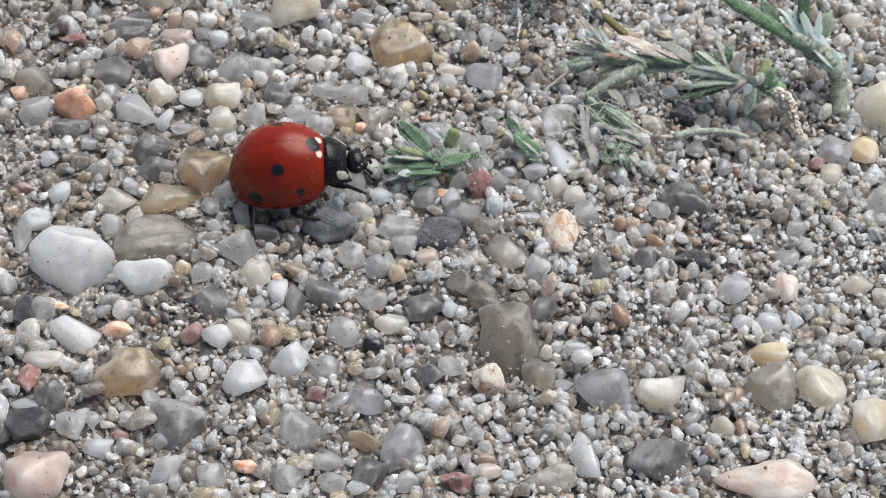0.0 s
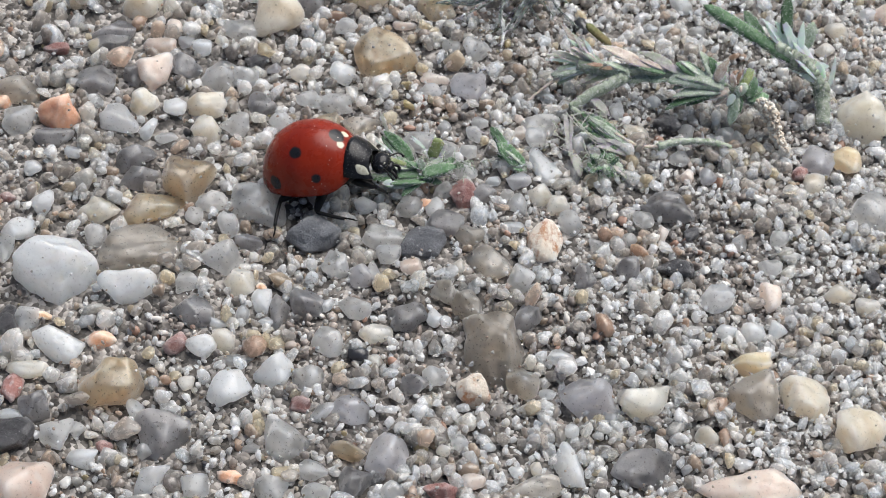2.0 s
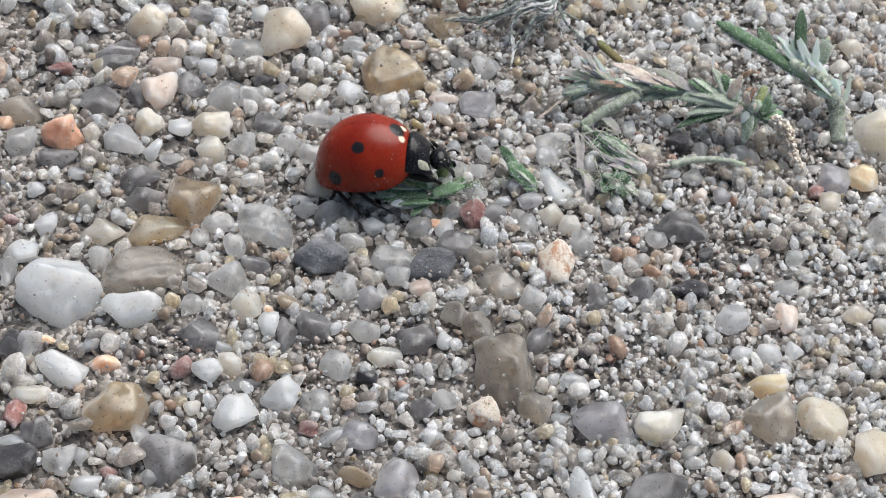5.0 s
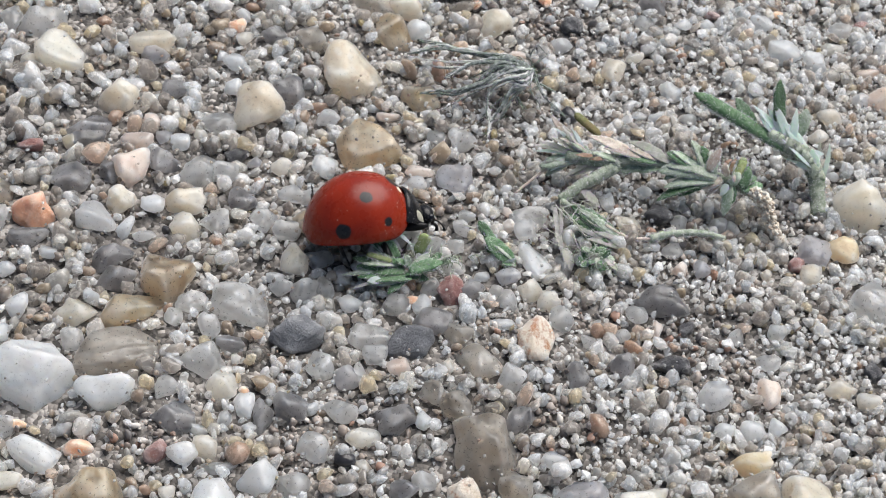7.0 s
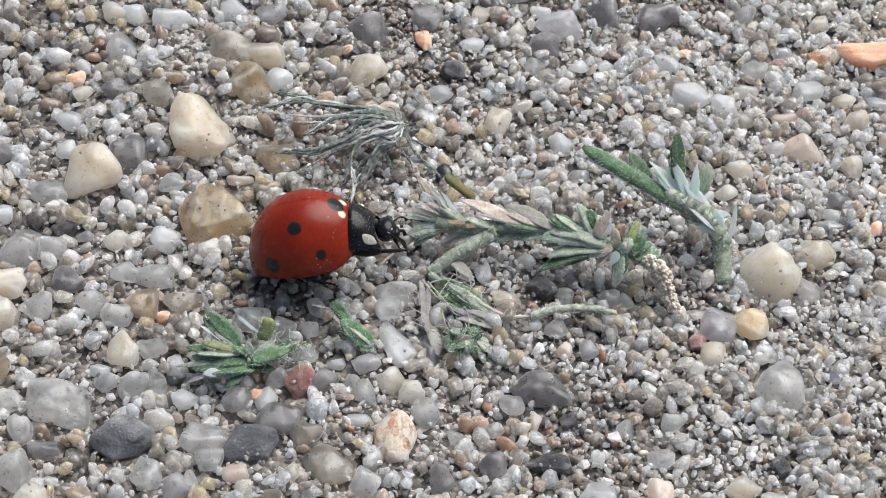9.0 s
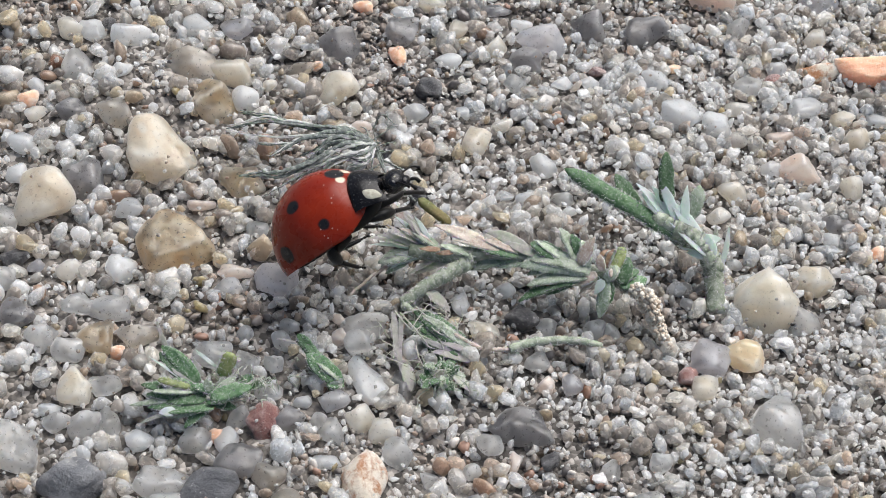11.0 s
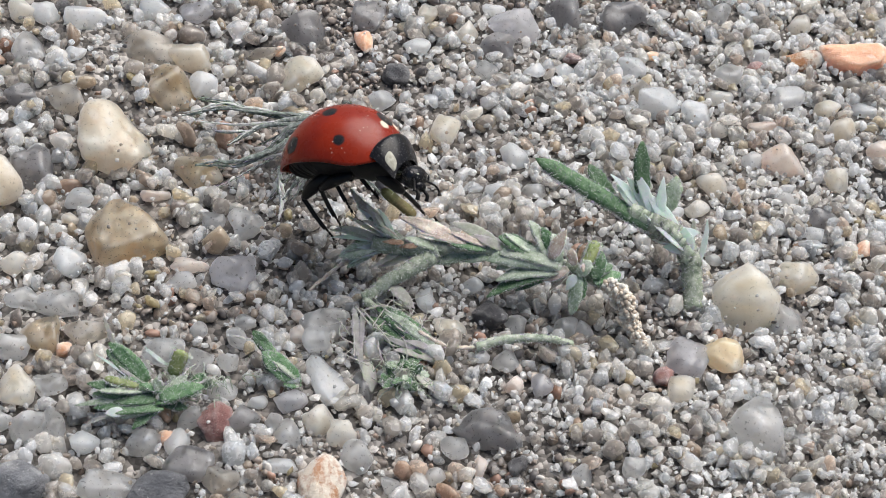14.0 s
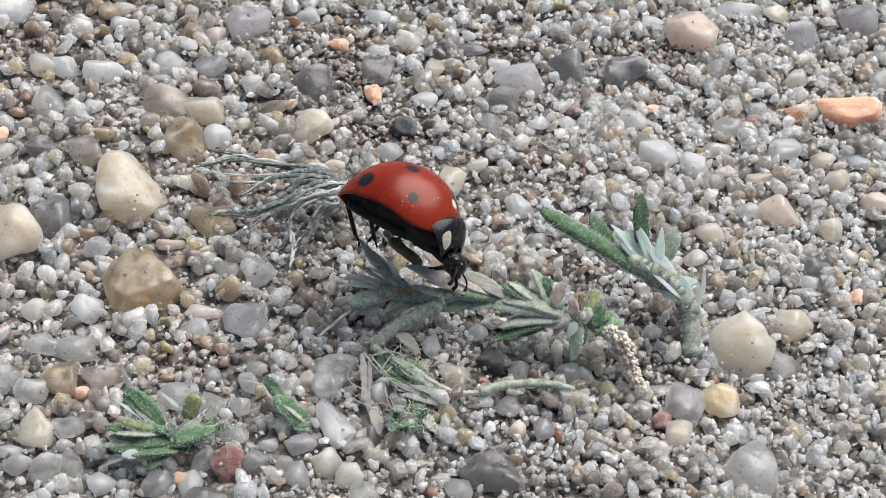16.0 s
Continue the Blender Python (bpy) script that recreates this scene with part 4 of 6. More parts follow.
scatter("coarse_sand", "mixed pale grey and cream coarse sand grains", SAND, 1100, 0.8, 1.6, 2, 11, 34, 0.05, 0.98, 0.6, lean=-0.6, clump=0.6, dark=-0.7)
scatter("quartz_gravel", "clear frosted quartz grains strewn between pebbles", QUARTZ, 2300, 0.65, 1.6, 3, 12, 34, 0.30, 0.98, 0.8, lean=-0.35, clump=0.8, dark=-0.75)
scatter("quartz_sand", "small glassy quartz sand grains", QUARTZ, 15500, 0.34, 1.0, 2, 13, 24, 0.34, 0.92, 0.15, power=1.15, lean=0.6, clump=0.9, smooth=False, dark=-0.75)
scatter("medium_sand", "small grey, tan and white sand grains", SAND, 3800, 0.26, 0.75, 2, 14, 24, 0.30, 0.92, 0.4)
scatter("white_chips", "small bright white quartz chips on the sand", CHIPS, 8000, 0.18, 0.66, 1, 16, 24, 0.44, 0.92, 0.3, lean=1.0, clump=-0.4, smooth=False, dark=-0.55)
scatter("pale_grit", "fine pale glassy grit lying between the grains", GRIT, 16500, 0.15, 0.42, 1, 17, 5, 0.52, 0.75, 0.0, lean=1.4, clump=-0.6, dark=-0.6)
scatter("fine_grit", "finest tan and grey sand grit between the grains", DUST, 11000, 0.14, 0.34, 1, 15, 5, 0.40, 0.6, 0.0, lean=-0.3, clump=-0.3)

scatter("dark_crumbs", "dark grey-brown crumbs of sandy soil, some laid in as shade", CRUMB, 26000, 0.16, 0.62, 2, 18, 12, 0.22, 0.85, 0.0, power=2.2, dark=1.0)


def clinging_grit():
    """Specks of sand lying on the larger pebbles, as one mesh."""
    rng = np.random.default_rng(77)
    vs, fs, at = [], [], 0
    shapes = [stone_shape(rng, 1, 6, 0.05, 9)[0] for _ in range(12)]
    for x, y, length, width, turn, tall, z in PEBBLES:
        if length < 1.5:
            continue
        c, sn = math.cos(radians(turn)), math.sin(radians(turn))
        for _ in range(rng.poisson(1.1 * length * width)):
            u = rng.normal(size=3)
            u[2] = abs(u[2]) * 0.8
            u /= np.linalg.norm(u)
            p = u * (length / 2, width / 2, tall / 2) * rng.uniform(0.90, 0.98)
            p = np.array((p[0] * c - p[1] * sn + x, p[0] * sn + p[1] * c + y, p[2] + z))
            v = shapes[rng.integers(12)] * rng.uniform(0.03, 0.10) * (1, 1, 0.7)
            vs.append(v + p)
            fs.append(BALLS[1][1] + at)
            at += len(v)
    ob = new("clinging_grit", mesh_of("clinging_grit", np.concatenate(vs), np.concatenate(fs), [SAND]))
    tagged(ob, "tiny sand specks clinging to the pebbles", "sand", kind="stuff")


clinging_grit()

# ---- plants ----


def tube(points, radii, sides=8, flat=1.0, up=(0, 0, 1), groove=0.0):
    """A closed tapering tube along points; flat squeezes it towards the direction up."""
    p = np.asarray(points, float)
    t = np.gradient(p, axis=0)
    t /= np.linalg.norm(t, axis=1, keepdims=True)
    side = np.cross(t, up)
    bad = np.linalg.norm(side, axis=1) < 1e-3
    side[bad] = np.cross(t[bad], (0.3, 1, 0.1))
    side /= np.linalg.norm(side, axis=1, keepdims=True)
    over = np.cross(side, t)
    ang = np.linspace(0, 2 * math.pi, sides, endpoint=False)
    r = np.asarray(radii, float)[:, None, None]
    ring = p[:, None] + r * (np.cos(ang)[None, :, None] * side[:, None] + flat * (np.sin(ang) - groove * np.exp(-(((ang - math.pi / 2) / 0.5) ** 2)))[None, :, None] * over[:, None])
    n = len(p)
    i = np.arange(n * sides).reshape(n, sides)
    j = np.roll(i, -1, 1)
    quads = np.stack([i[:-1], j[:-1], j[1:], i[1:]], -1).reshape(-1, 4)
    v = np.r_[ring.reshape(-1, 3), p[:1], p[-1:]]
    caps = [[i[0, (k + 1) % sides], i[0, k], len(v) - 2, len(v) - 2] for k in range(sides)] + [[i[-1, k], i[-1, (k + 1) % sides], len(v) - 1, len(v) - 1] for k in range(sides)]
    tris = np.r_[quads[:, [0, 1, 2]], quads[:, [0, 2, 3]], np.array(caps)[:, :3]]
    return v, tris, ring, over


def smooth_line(points, n):
    """A Catmull-Rom line through the points."""
    p = np.asarray(points, float)
    p = np.r_[[2 * p[0] - p[1]], p, [2 * p[-1] - p[-2]]]
    out = []
    for k in np.linspace(0, len(p) - 3 - 1e-6, n):
        i, u = int(k), k - int(k)
        a, b, c, d = p[i : i + 4]
        out.append(0.5 * (2 * b + (c - a) * u + (2 * a - 5 * b + 4 * c - d) * u * u + (3 * b - a - 3 * c + d) * u**3))
    return np.array(out)


def with_hairs(rng, v, tris, ring, mat, count, long, name, rim=False, fringe=False):
    """Adds short white hairs to a tube's skin."""
    n, sides, _ = ring.shape
    mid = ring.mean(1)
    at = rng.integers(1, n - 1, count), rng.integers(0, sides, count)
    if fringe:
        # most of the hair stands along the two margins
        margin = rng.choice([0, sides - 1, sides // 2 - 1, sides // 2], count)
        at = at[0], np.where(rng.uniform(0, 1, count) < 0.65, margin, at[1])
    mixin = rng.uniform(0, 1, count)[:, None]
    on = rng.uniform(0, 1, count)[:, None]
    root = ring[at] * mixin + ring[at[0], (at[1] + 1) % sides] * (1 - mixin)
    root = root * on + (ring[at[0] - 1, at[1]] * mixin + ring[at[0] - 1, (at[1] + 1) % sides] * (1 - mixin)) * (1 - on)
    out = root - mid[at[0]]
    out /= np.linalg.norm(out, axis=1, keepdims=True) + 1e-9
    along = ring[at[0]].mean(1) - ring[at[0] - 1].mean(1)
    along /= np.linalg.norm(along, axis=1, keepdims=True) + 1e-9
    way = out * 0.8 + along * rng.uniform(0.1, 0.9, count)[:, None] + rng.normal(0, 0.35, (count, 3))
    tip = root + way * (long * rng.uniform(0.5, 1.2, count))[:, None]
    across = np.cross(way, rng.normal(size=(count, 3)))
    across /= np.linalg.norm(across, axis=1, keepdims=True) + 1e-9
    h = np.stack([root - across * 0.015, root + across * 0.015, tip], 1).reshape(-1, 3)
    ht = np.arange(count * 3).reshape(-1, 3) + len(v)
    skin = np.zeros(len(tris))
    if rim:
        # a pale felted margin along both edges
        edge = np.zeros((n - 1, sides))
        edge[:, [0, -1, sides // 2, sides // 2 - 1]] = 1
        skin[: 2 * edge.size] = np.r_[edge.ravel(), edge.ravel()]
    return mesh_of(name, np.r_[v, h], np.r_[tris, ht], [mat, HAIR], True, np.r_[skin, np.ones(count)])


COUNT = [0]


def leaf(plant, kind, base, tip, width, bend):
    """A thick, felted, pointed leaf from base to tip (mm)."""
    COUNT[0] += 1
    rng = np.random.default_rng(5000 + COUNT[0])
    b, t = np.array(base), np.array(tip)
    long = np.linalg.norm(t - b)
    side = np.cross(t - b, (0, 0, 1))
    side /= np.linalg.norm(side) + 1e-9
    bow = side * bend * long * rng.choice([-1, 1]) * 0.4 + np.array((0, 0, abs(bend) * long * 0.5))
    mid1, mid2 = b + (t - b) * 0.35 + bow * 0.8, b + (t - b) * 0.7 + bow * 0.8
    line = smooth_line([b, mid1, mid2, t], 14)
    u = np.linspace(0, 1, 14)
    finger = kind in ("brown", "bud") or (kind == "leaf" and long > 6)
    if finger:
        r = width / 2 * 0.80 * np.clip(u * 4 + 0.55, 0, 1) * np.sqrt(np.clip(1.002 - np.clip((u - 0.72) / 0.28, 0, 1) ** 2, 0, 1))
    else:
        r = width / 2 * 0.92 * np.clip(u * 2.4 + 0.5, 0, 1) * np.clip((1.02 - u) * (2.6 if kind in ("leaf", "grey") else 2.0), 0.03, 1) ** (0.7 if kind in ("leaf", "grey") else 0.85)
    r *= 1 + rng.normal(0, 0.03, 14)
    v, tris, ring, _ = tube(line, r, 16, 0.7 if finger else 0.16 if kind in ("pale", "frost", "rust") else 0.40, np.array((0, -0.25, 1)) + rng.normal(0, 0.2, 3), 0.15 if finger else 0.55)
    count = int((240 if kind == "leaf" else 330 if kind == "grey" else 90 if kind in ("frost", "pale") else 320) * long * (0.4 + width)) if kind not in ("brown", "rust") else 20
    me = with_hairs(rng, v, tris, ring, GREEN[kind], min(count, 6000), 0.16 if finger else 0.075, "leaf", kind == "dry", finger)
    part("leaf", me, plant)


def strand(plant, kind, radius, *points):
    COUNT[0] += 1
    rng = np.random.default_rng(5000 + COUNT[0])
    n = 8 * len(points)
    line = smooth_line(points, n) + rng.normal(0, 0.006 + 0.04 * radius, (n, 3))
    u = np.linspace(0, 1, n)
    taper = (1 - 0.65 * u) if kind in ("root", "ash", "pale", "frost") else (1 - 0.3 * u)
    v, tris, ring, _ = tube(line, radius * taper * (1 + rng.normal(0, 0.02, n)), 8)
    long = np.linalg.norm(np.diff(line, axis=0), axis=1).sum()
    me = with_hairs(rng, v, tris, ring, GREEN[kind], int((420 if radius > 0.12 else 25) * long * (0.3 + radius)), 0.10, "stem")
    part("stem" if kind in ("stem", "leaf", "dry") else "fibre", me, plant)


def plant_base(name, label, category):
    ob = new(name)
    ob.empty_display_size = 0.001
    return tagged(ob, label, category)


def build_fallen_twig():
    p = plant_base("fallen_twig", "felted grey-green leafy twig with a sandy end", "plant")
    strand(p, "stem", 0.4, (4.77, 9.70, 1.90), (6.67, 9.59, 2.00), (8.69, 10.11, 2.10), (10.65, 10.19, 2.00), (12.48, 10.14, 1.90), (13.91, 10.09, 1.70), (15.17, 10.09, 1.20), (15.97, 10.03, 0.60))
    strand(p, "stem", 0.4, (7.78, 9.63, 2.00), (6.80, 8.80, 1.70), (5.82, 8.08, 1.30), (4.89, 7.28, 0.80))
    strand(p, "dry", 0.1, (4.85, 9.76, 1.60), (3.49, 8.79, 0.90), (2.45, 7.62, 0.40))
    leaf(p, "brown", (6.48, 11.18, 2.40), (4.87, 11.40, 3.50), 0.68, 0.05)
    leaf(p, "pale", (5.03, 9.77, 2.00), (2.92, 9.90, 2.00), 0.64, 0.12)
    leaf(p, "grey", (5.18, 9.75, 1.90), (3.50, 9.09, 1.30), 0.83, 0.1)
    leaf(p, "grey", (5.53, 9.81, 1.80), (3.92, 8.75, 1.00), 0.55, 0.1)
    leaf(p, "grey", (5.25, 9.85, 1.70), (3.65, 9.10, 1.00), 0.69, 0.1)
    leaf(p, "pale", (5.46, 10.10, 2.20), (4.07, 11.07, 3.00), 0.53, 0.1)
    leaf(p, "pale", (5.74, 10.06, 2.20), (4.72, 10.53, 2.90), 0.55, 0.15)
    leaf(p, "dry", (5.25, 10.06, 2.20), (3.47, 11.47, 3.20), 0.47, 0.08)
    leaf(p, "grey", (6.20, 9.78, 2.20), (4.54, 10.40, 2.70), 0.55, 0.1)
    leaf(p, "frost", (5.68, 9.66, 1.90), (4.05, 9.41, 1.70), 0.47, 0.1)
    leaf(p, "pale", (6.70, 9.40, 1.90), (5.22, 8.84, 1.20), 0.41, 0.1)
    leaf(p, "dry", (8.52, 10.00, 2.50), (5.80, 10.48, 2.90), 0.77, 0.06)
    leaf(p, "dry", (9.22, 10.04, 2.40), (6.78, 9.92, 2.70), 0.61, 0.06)
    leaf(p, "rust", (6.23, 9.42, 2.50), (5.31, 9.27, 2.50), 0.35, 0.15)
    leaf(p, "rust", (6.86, 9.46, 2.40), (6.06, 9.20, 2.40), 0.26, 0.2)
    leaf(p, "grey", (7.90, 9.67, 2.20), (6.19, 9.70, 2.50), 0.50, 0.08)
    leaf(p, "pale", (10.33, 10.18, 2.40), (8.01, 10.78, 2.70), 0.61, 0.12)
    leaf(p, "pale", (10.90, 10.11, 2.30), (8.88, 10.45, 2.60), 0.47, 0.12)
    leaf(p, "grey", (9.40, 10.06, 2.00), (7.64, 9.39, 1.50), 0.61, 0.1)
    leaf(p, "leaf", (9.80, 9.97, 2.30), (7.98, 9.88, 2.50), 0.61, 0.06)
    leaf(p, "grey", (10.38, 10.08, 2.00), (8.65, 9.61, 1.70), 0.55, 0.1)
    leaf(p, "leaf", (12.03, 10.02, 2.30), (10.26, 10.46, 2.70), 0.91, 0.08)
    leaf(p, "grey", (12.24, 10.01, 2.30), (10.51, 10.61, 2.80), 0.47, 0.1)
    leaf(p, "grey", (13.17, 9.83, 2.20), (9.94, 9.61, 2.00), 1.16, 0.16)
    leaf(p, "grey", (13.04, 9.62, 2.30), (10.38, 9.81, 2.30), 0.69, 0.14)
    leaf(p, "leaf", (12.82, 9.55, 1.90), (10.15, 8.45, 0.90), 0.77, 0.12)
    leaf(p, "grey", (13.08, 9.61, 2.00), (10.42, 8.95, 1.50), 0.83, 0.12)
    leaf(p, "leaf", (12.70, 9.70, 1.60), (11.31, 9.09, 0.90), 0.61, 0.1)
    leaf(p, "grey", (12.51, 10.07, 2.30), (11.45, 11.14, 3.30), 0.72, 0.1)
    leaf(p, "leaf", (12.71, 10.11, 2.30), (12.04, 10.94, 3.20), 0.55, 0.1)
    leaf(p, "dry", (12.65, 9.82, 2.50), (13.13, 10.84, 3.40), 0.69, 0.08)
    leaf(p, "grey", (13.00, 9.89, 2.40), (12.55, 10.76, 3.10), 0.55, 0.1)
    leaf(p, "rust", (13.42, 9.89, 2.40), (13.84, 10.65, 2.90), 0.28, 0.3)
    leaf(p, "rust", (13.83, 9.97, 2.40), (14.25, 10.86, 2.80), 0.23, 0.35)
    leaf(p, "dry", (13.71, 9.76, 2.40), (13.45, 10.29, 2.90), 0.47, 0.3)
    leaf(p, "bud", (14.13, 9.84, 2.30), (14.44, 10.96, 2.90), 0.61, 0.2)
    leaf(p, "leaf", (14.69, 9.48, 2.00), (14.78, 10.56, 2.70), 0.80, 0.12)
    leaf(p, "leaf", (14.63, 9.47, 1.90), (15.77, 10.34, 1.70), 0.83, 0.15)
    leaf(p, "leaf", (14.46, 9.53, 2.10), (15.36, 10.28, 2.20), 0.58, 0.1)
    leaf(p, "grey", (13.91, 9.51, 2.10), (14.35, 9.91, 2.70), 0.63, 0.1)
    leaf(p, "grey", (13.92, 9.51, 2.00), (13.88, 8.27, 0.80), 0.69, 0.05)
    leaf(p, "frost", (13.77, 9.48, 2.10), (13.50, 8.94, 1.60), 0.47, 0.1)
    leaf(p, "leaf", (14.14, 9.55, 1.90), (14.11, 8.85, 1.00), 0.55, 0.08)
    leaf(p, "dry", (14.29, 9.60, 2.30), (14.09, 9.85, 2.60), 0.61, 0.1)
    leaf(p, "dry", (13.46, 9.70, 2.20), (12.46, 9.28, 1.60), 0.55, 0.1)
    leaf(p, "pale", (5.25, 9.67, 2.10), (3.17, 9.91, 2.30), 0.30, 0.1)
    leaf(p, "frost", (5.32, 9.69, 2.00), (3.03, 9.58, 1.90), 0.28, 0.08)
    leaf(p, "pale", (5.36, 9.80, 2.20), (3.58, 10.29, 2.70), 0.28, 0.1)
    leaf(p, "frost", (5.43, 9.81, 2.20), (3.93, 10.65, 2.90), 0.30, 0.1)
    leaf(p, "pale", (5.57, 9.75, 2.30), (4.32, 10.74, 3.10), 0.28, 0.08)
    leaf(p, "frost", (5.79, 9.70, 2.30), (4.82, 10.75, 3.00), 0.28, 0.1)
    leaf(p, "pale", (5.55, 9.63, 1.90), (3.69, 9.14, 1.50), 0.28, 0.12)
    leaf(p, "frost", (5.70, 9.57, 1.90), (4.10, 8.84, 1.30), 0.33, 0.12)
    leaf(p, "pale", (6.26, 9.50, 2.00), (4.89, 8.72, 1.20), 0.30, 0.1)
    leaf(p, "dry", (5.93, 9.73, 2.30), (4.23, 10.14, 2.70), 0.36, 0.1)
    leaf(p, "pale", (7.35, 9.64, 2.10), (5.95, 8.95, 1.50), 0.28, 0.12)
    leaf(p, "frost", (10.91, 10.11, 2.20), (9.87, 9.69, 1.90), 0.30, 0.1)
    leaf(p, "dry", (9.78, 10.07, 2.40), (7.90, 10.34, 2.70), 0.33, 0.1)
    leaf(p, "pale", (12.62, 9.81, 2.20), (11.05, 9.77, 2.50), 0.25, 0.1)
    leaf(p, "grey", (11.64, 9.97, 2.10), (10.35, 9.49, 1.60), 0.50, 0.12)
    leaf(p, "dry", (13.48, 9.79, 2.00), (12.80, 9.06, 1.30), 0.33, 0.12)
    return p


def build_leafy_sprig():
    p = plant_base("leafy_sprig", "upright green felted sprig with white bracts", "plant")
    strand(p, "stem", 0.62, (16.84, 13.09, 2.30), (17.90, 13.01, 1.90), (18.55, 12.71, 1.40), (19.00, 11.87, 0.80), (19.30, 10.31, 0.00))
    leaf(p, "leaf", (17.32, 12.69, 2.20), (11.31, 14.85, 3.40), 1.00, -0.03)
    leaf(p, "leaf", (15.15, 13.69, 2.40), (13.73, 14.97, 3.40), 0.92, 0.05)
    leaf(p, "leaf", (16.36, 13.70, 2.90), (15.85, 15.35, 5.00), 0.87, 0.05)
    leaf(p, "grey", (17.39, 13.71, 2.40), (17.67, 14.90, 3.60), 0.85, 0.12)
    leaf(p, "frost", (16.70, 13.10, 2.50), (14.70, 14.42, 3.60), 0.67, 0.08)
    leaf(p, "frost", (16.79, 13.10, 2.60), (15.04, 14.10, 3.30), 0.69, 0.1)
    leaf(p, "frost", (16.90, 13.05, 2.60), (15.46, 14.26, 3.70), 0.65, 0.08)
    leaf(p, "frost", (16.96, 13.06, 2.60), (15.67, 14.45, 4.10), 0.56, 0.06)
    leaf(p, "frost", (17.25, 12.99, 2.50), (17.06, 14.48, 3.90), 0.50, 0.06)
    leaf(p, "frost", (17.05, 13.04, 2.40), (16.21, 13.99, 3.20), 0.65, 0.05)
    leaf(p, "frost", (17.41, 12.93, 2.20), (16.75, 13.52, 2.70), 0.65, 0.04)
    leaf(p, "frost", (18.58, 12.46, 1.60), (17.53, 12.30, 1.70), 0.57, 0.25)
    leaf(p, "frost", (18.25, 12.57, 1.90), (16.82, 12.97, 1.50), 0.59, 0.1)
    leaf(p, "frost", (18.01, 12.65, 2.00), (19.07, 13.24, 2.00), 0.65, 0.1)
    leaf(p, "frost", (19.29, 12.41, 1.00), (19.35, 13.97, 2.20), 0.31, 0.08)
    leaf(p, "pale", (18.76, 13.19, 1.90), (18.69, 13.59, 2.50), 0.24, 0.1)
    leaf(p, "pale", (17.85, 12.88, 2.20), (18.45, 12.83, 1.90), 0.54, 0.1)
    strand(p, "stem", 0.45, (15.90, 13.35, 2.60), (17.00, 13.02, 2.40), (18.10, 12.70, 1.95), (18.80, 12.10, 1.35))
    leaf(p, "frost", (18.50, 12.30, 1.80), (16.40, 13.05, 2.90), 0.85, 0.05)
    leaf(p, "frost", (18.20, 12.60, 2.10), (16.30, 13.90, 3.40), 0.80, 0.05)
    leaf(p, "frost", (18.70, 12.20, 1.60), (18.30, 12.95, 2.50), 0.80, 0.08)
    return p


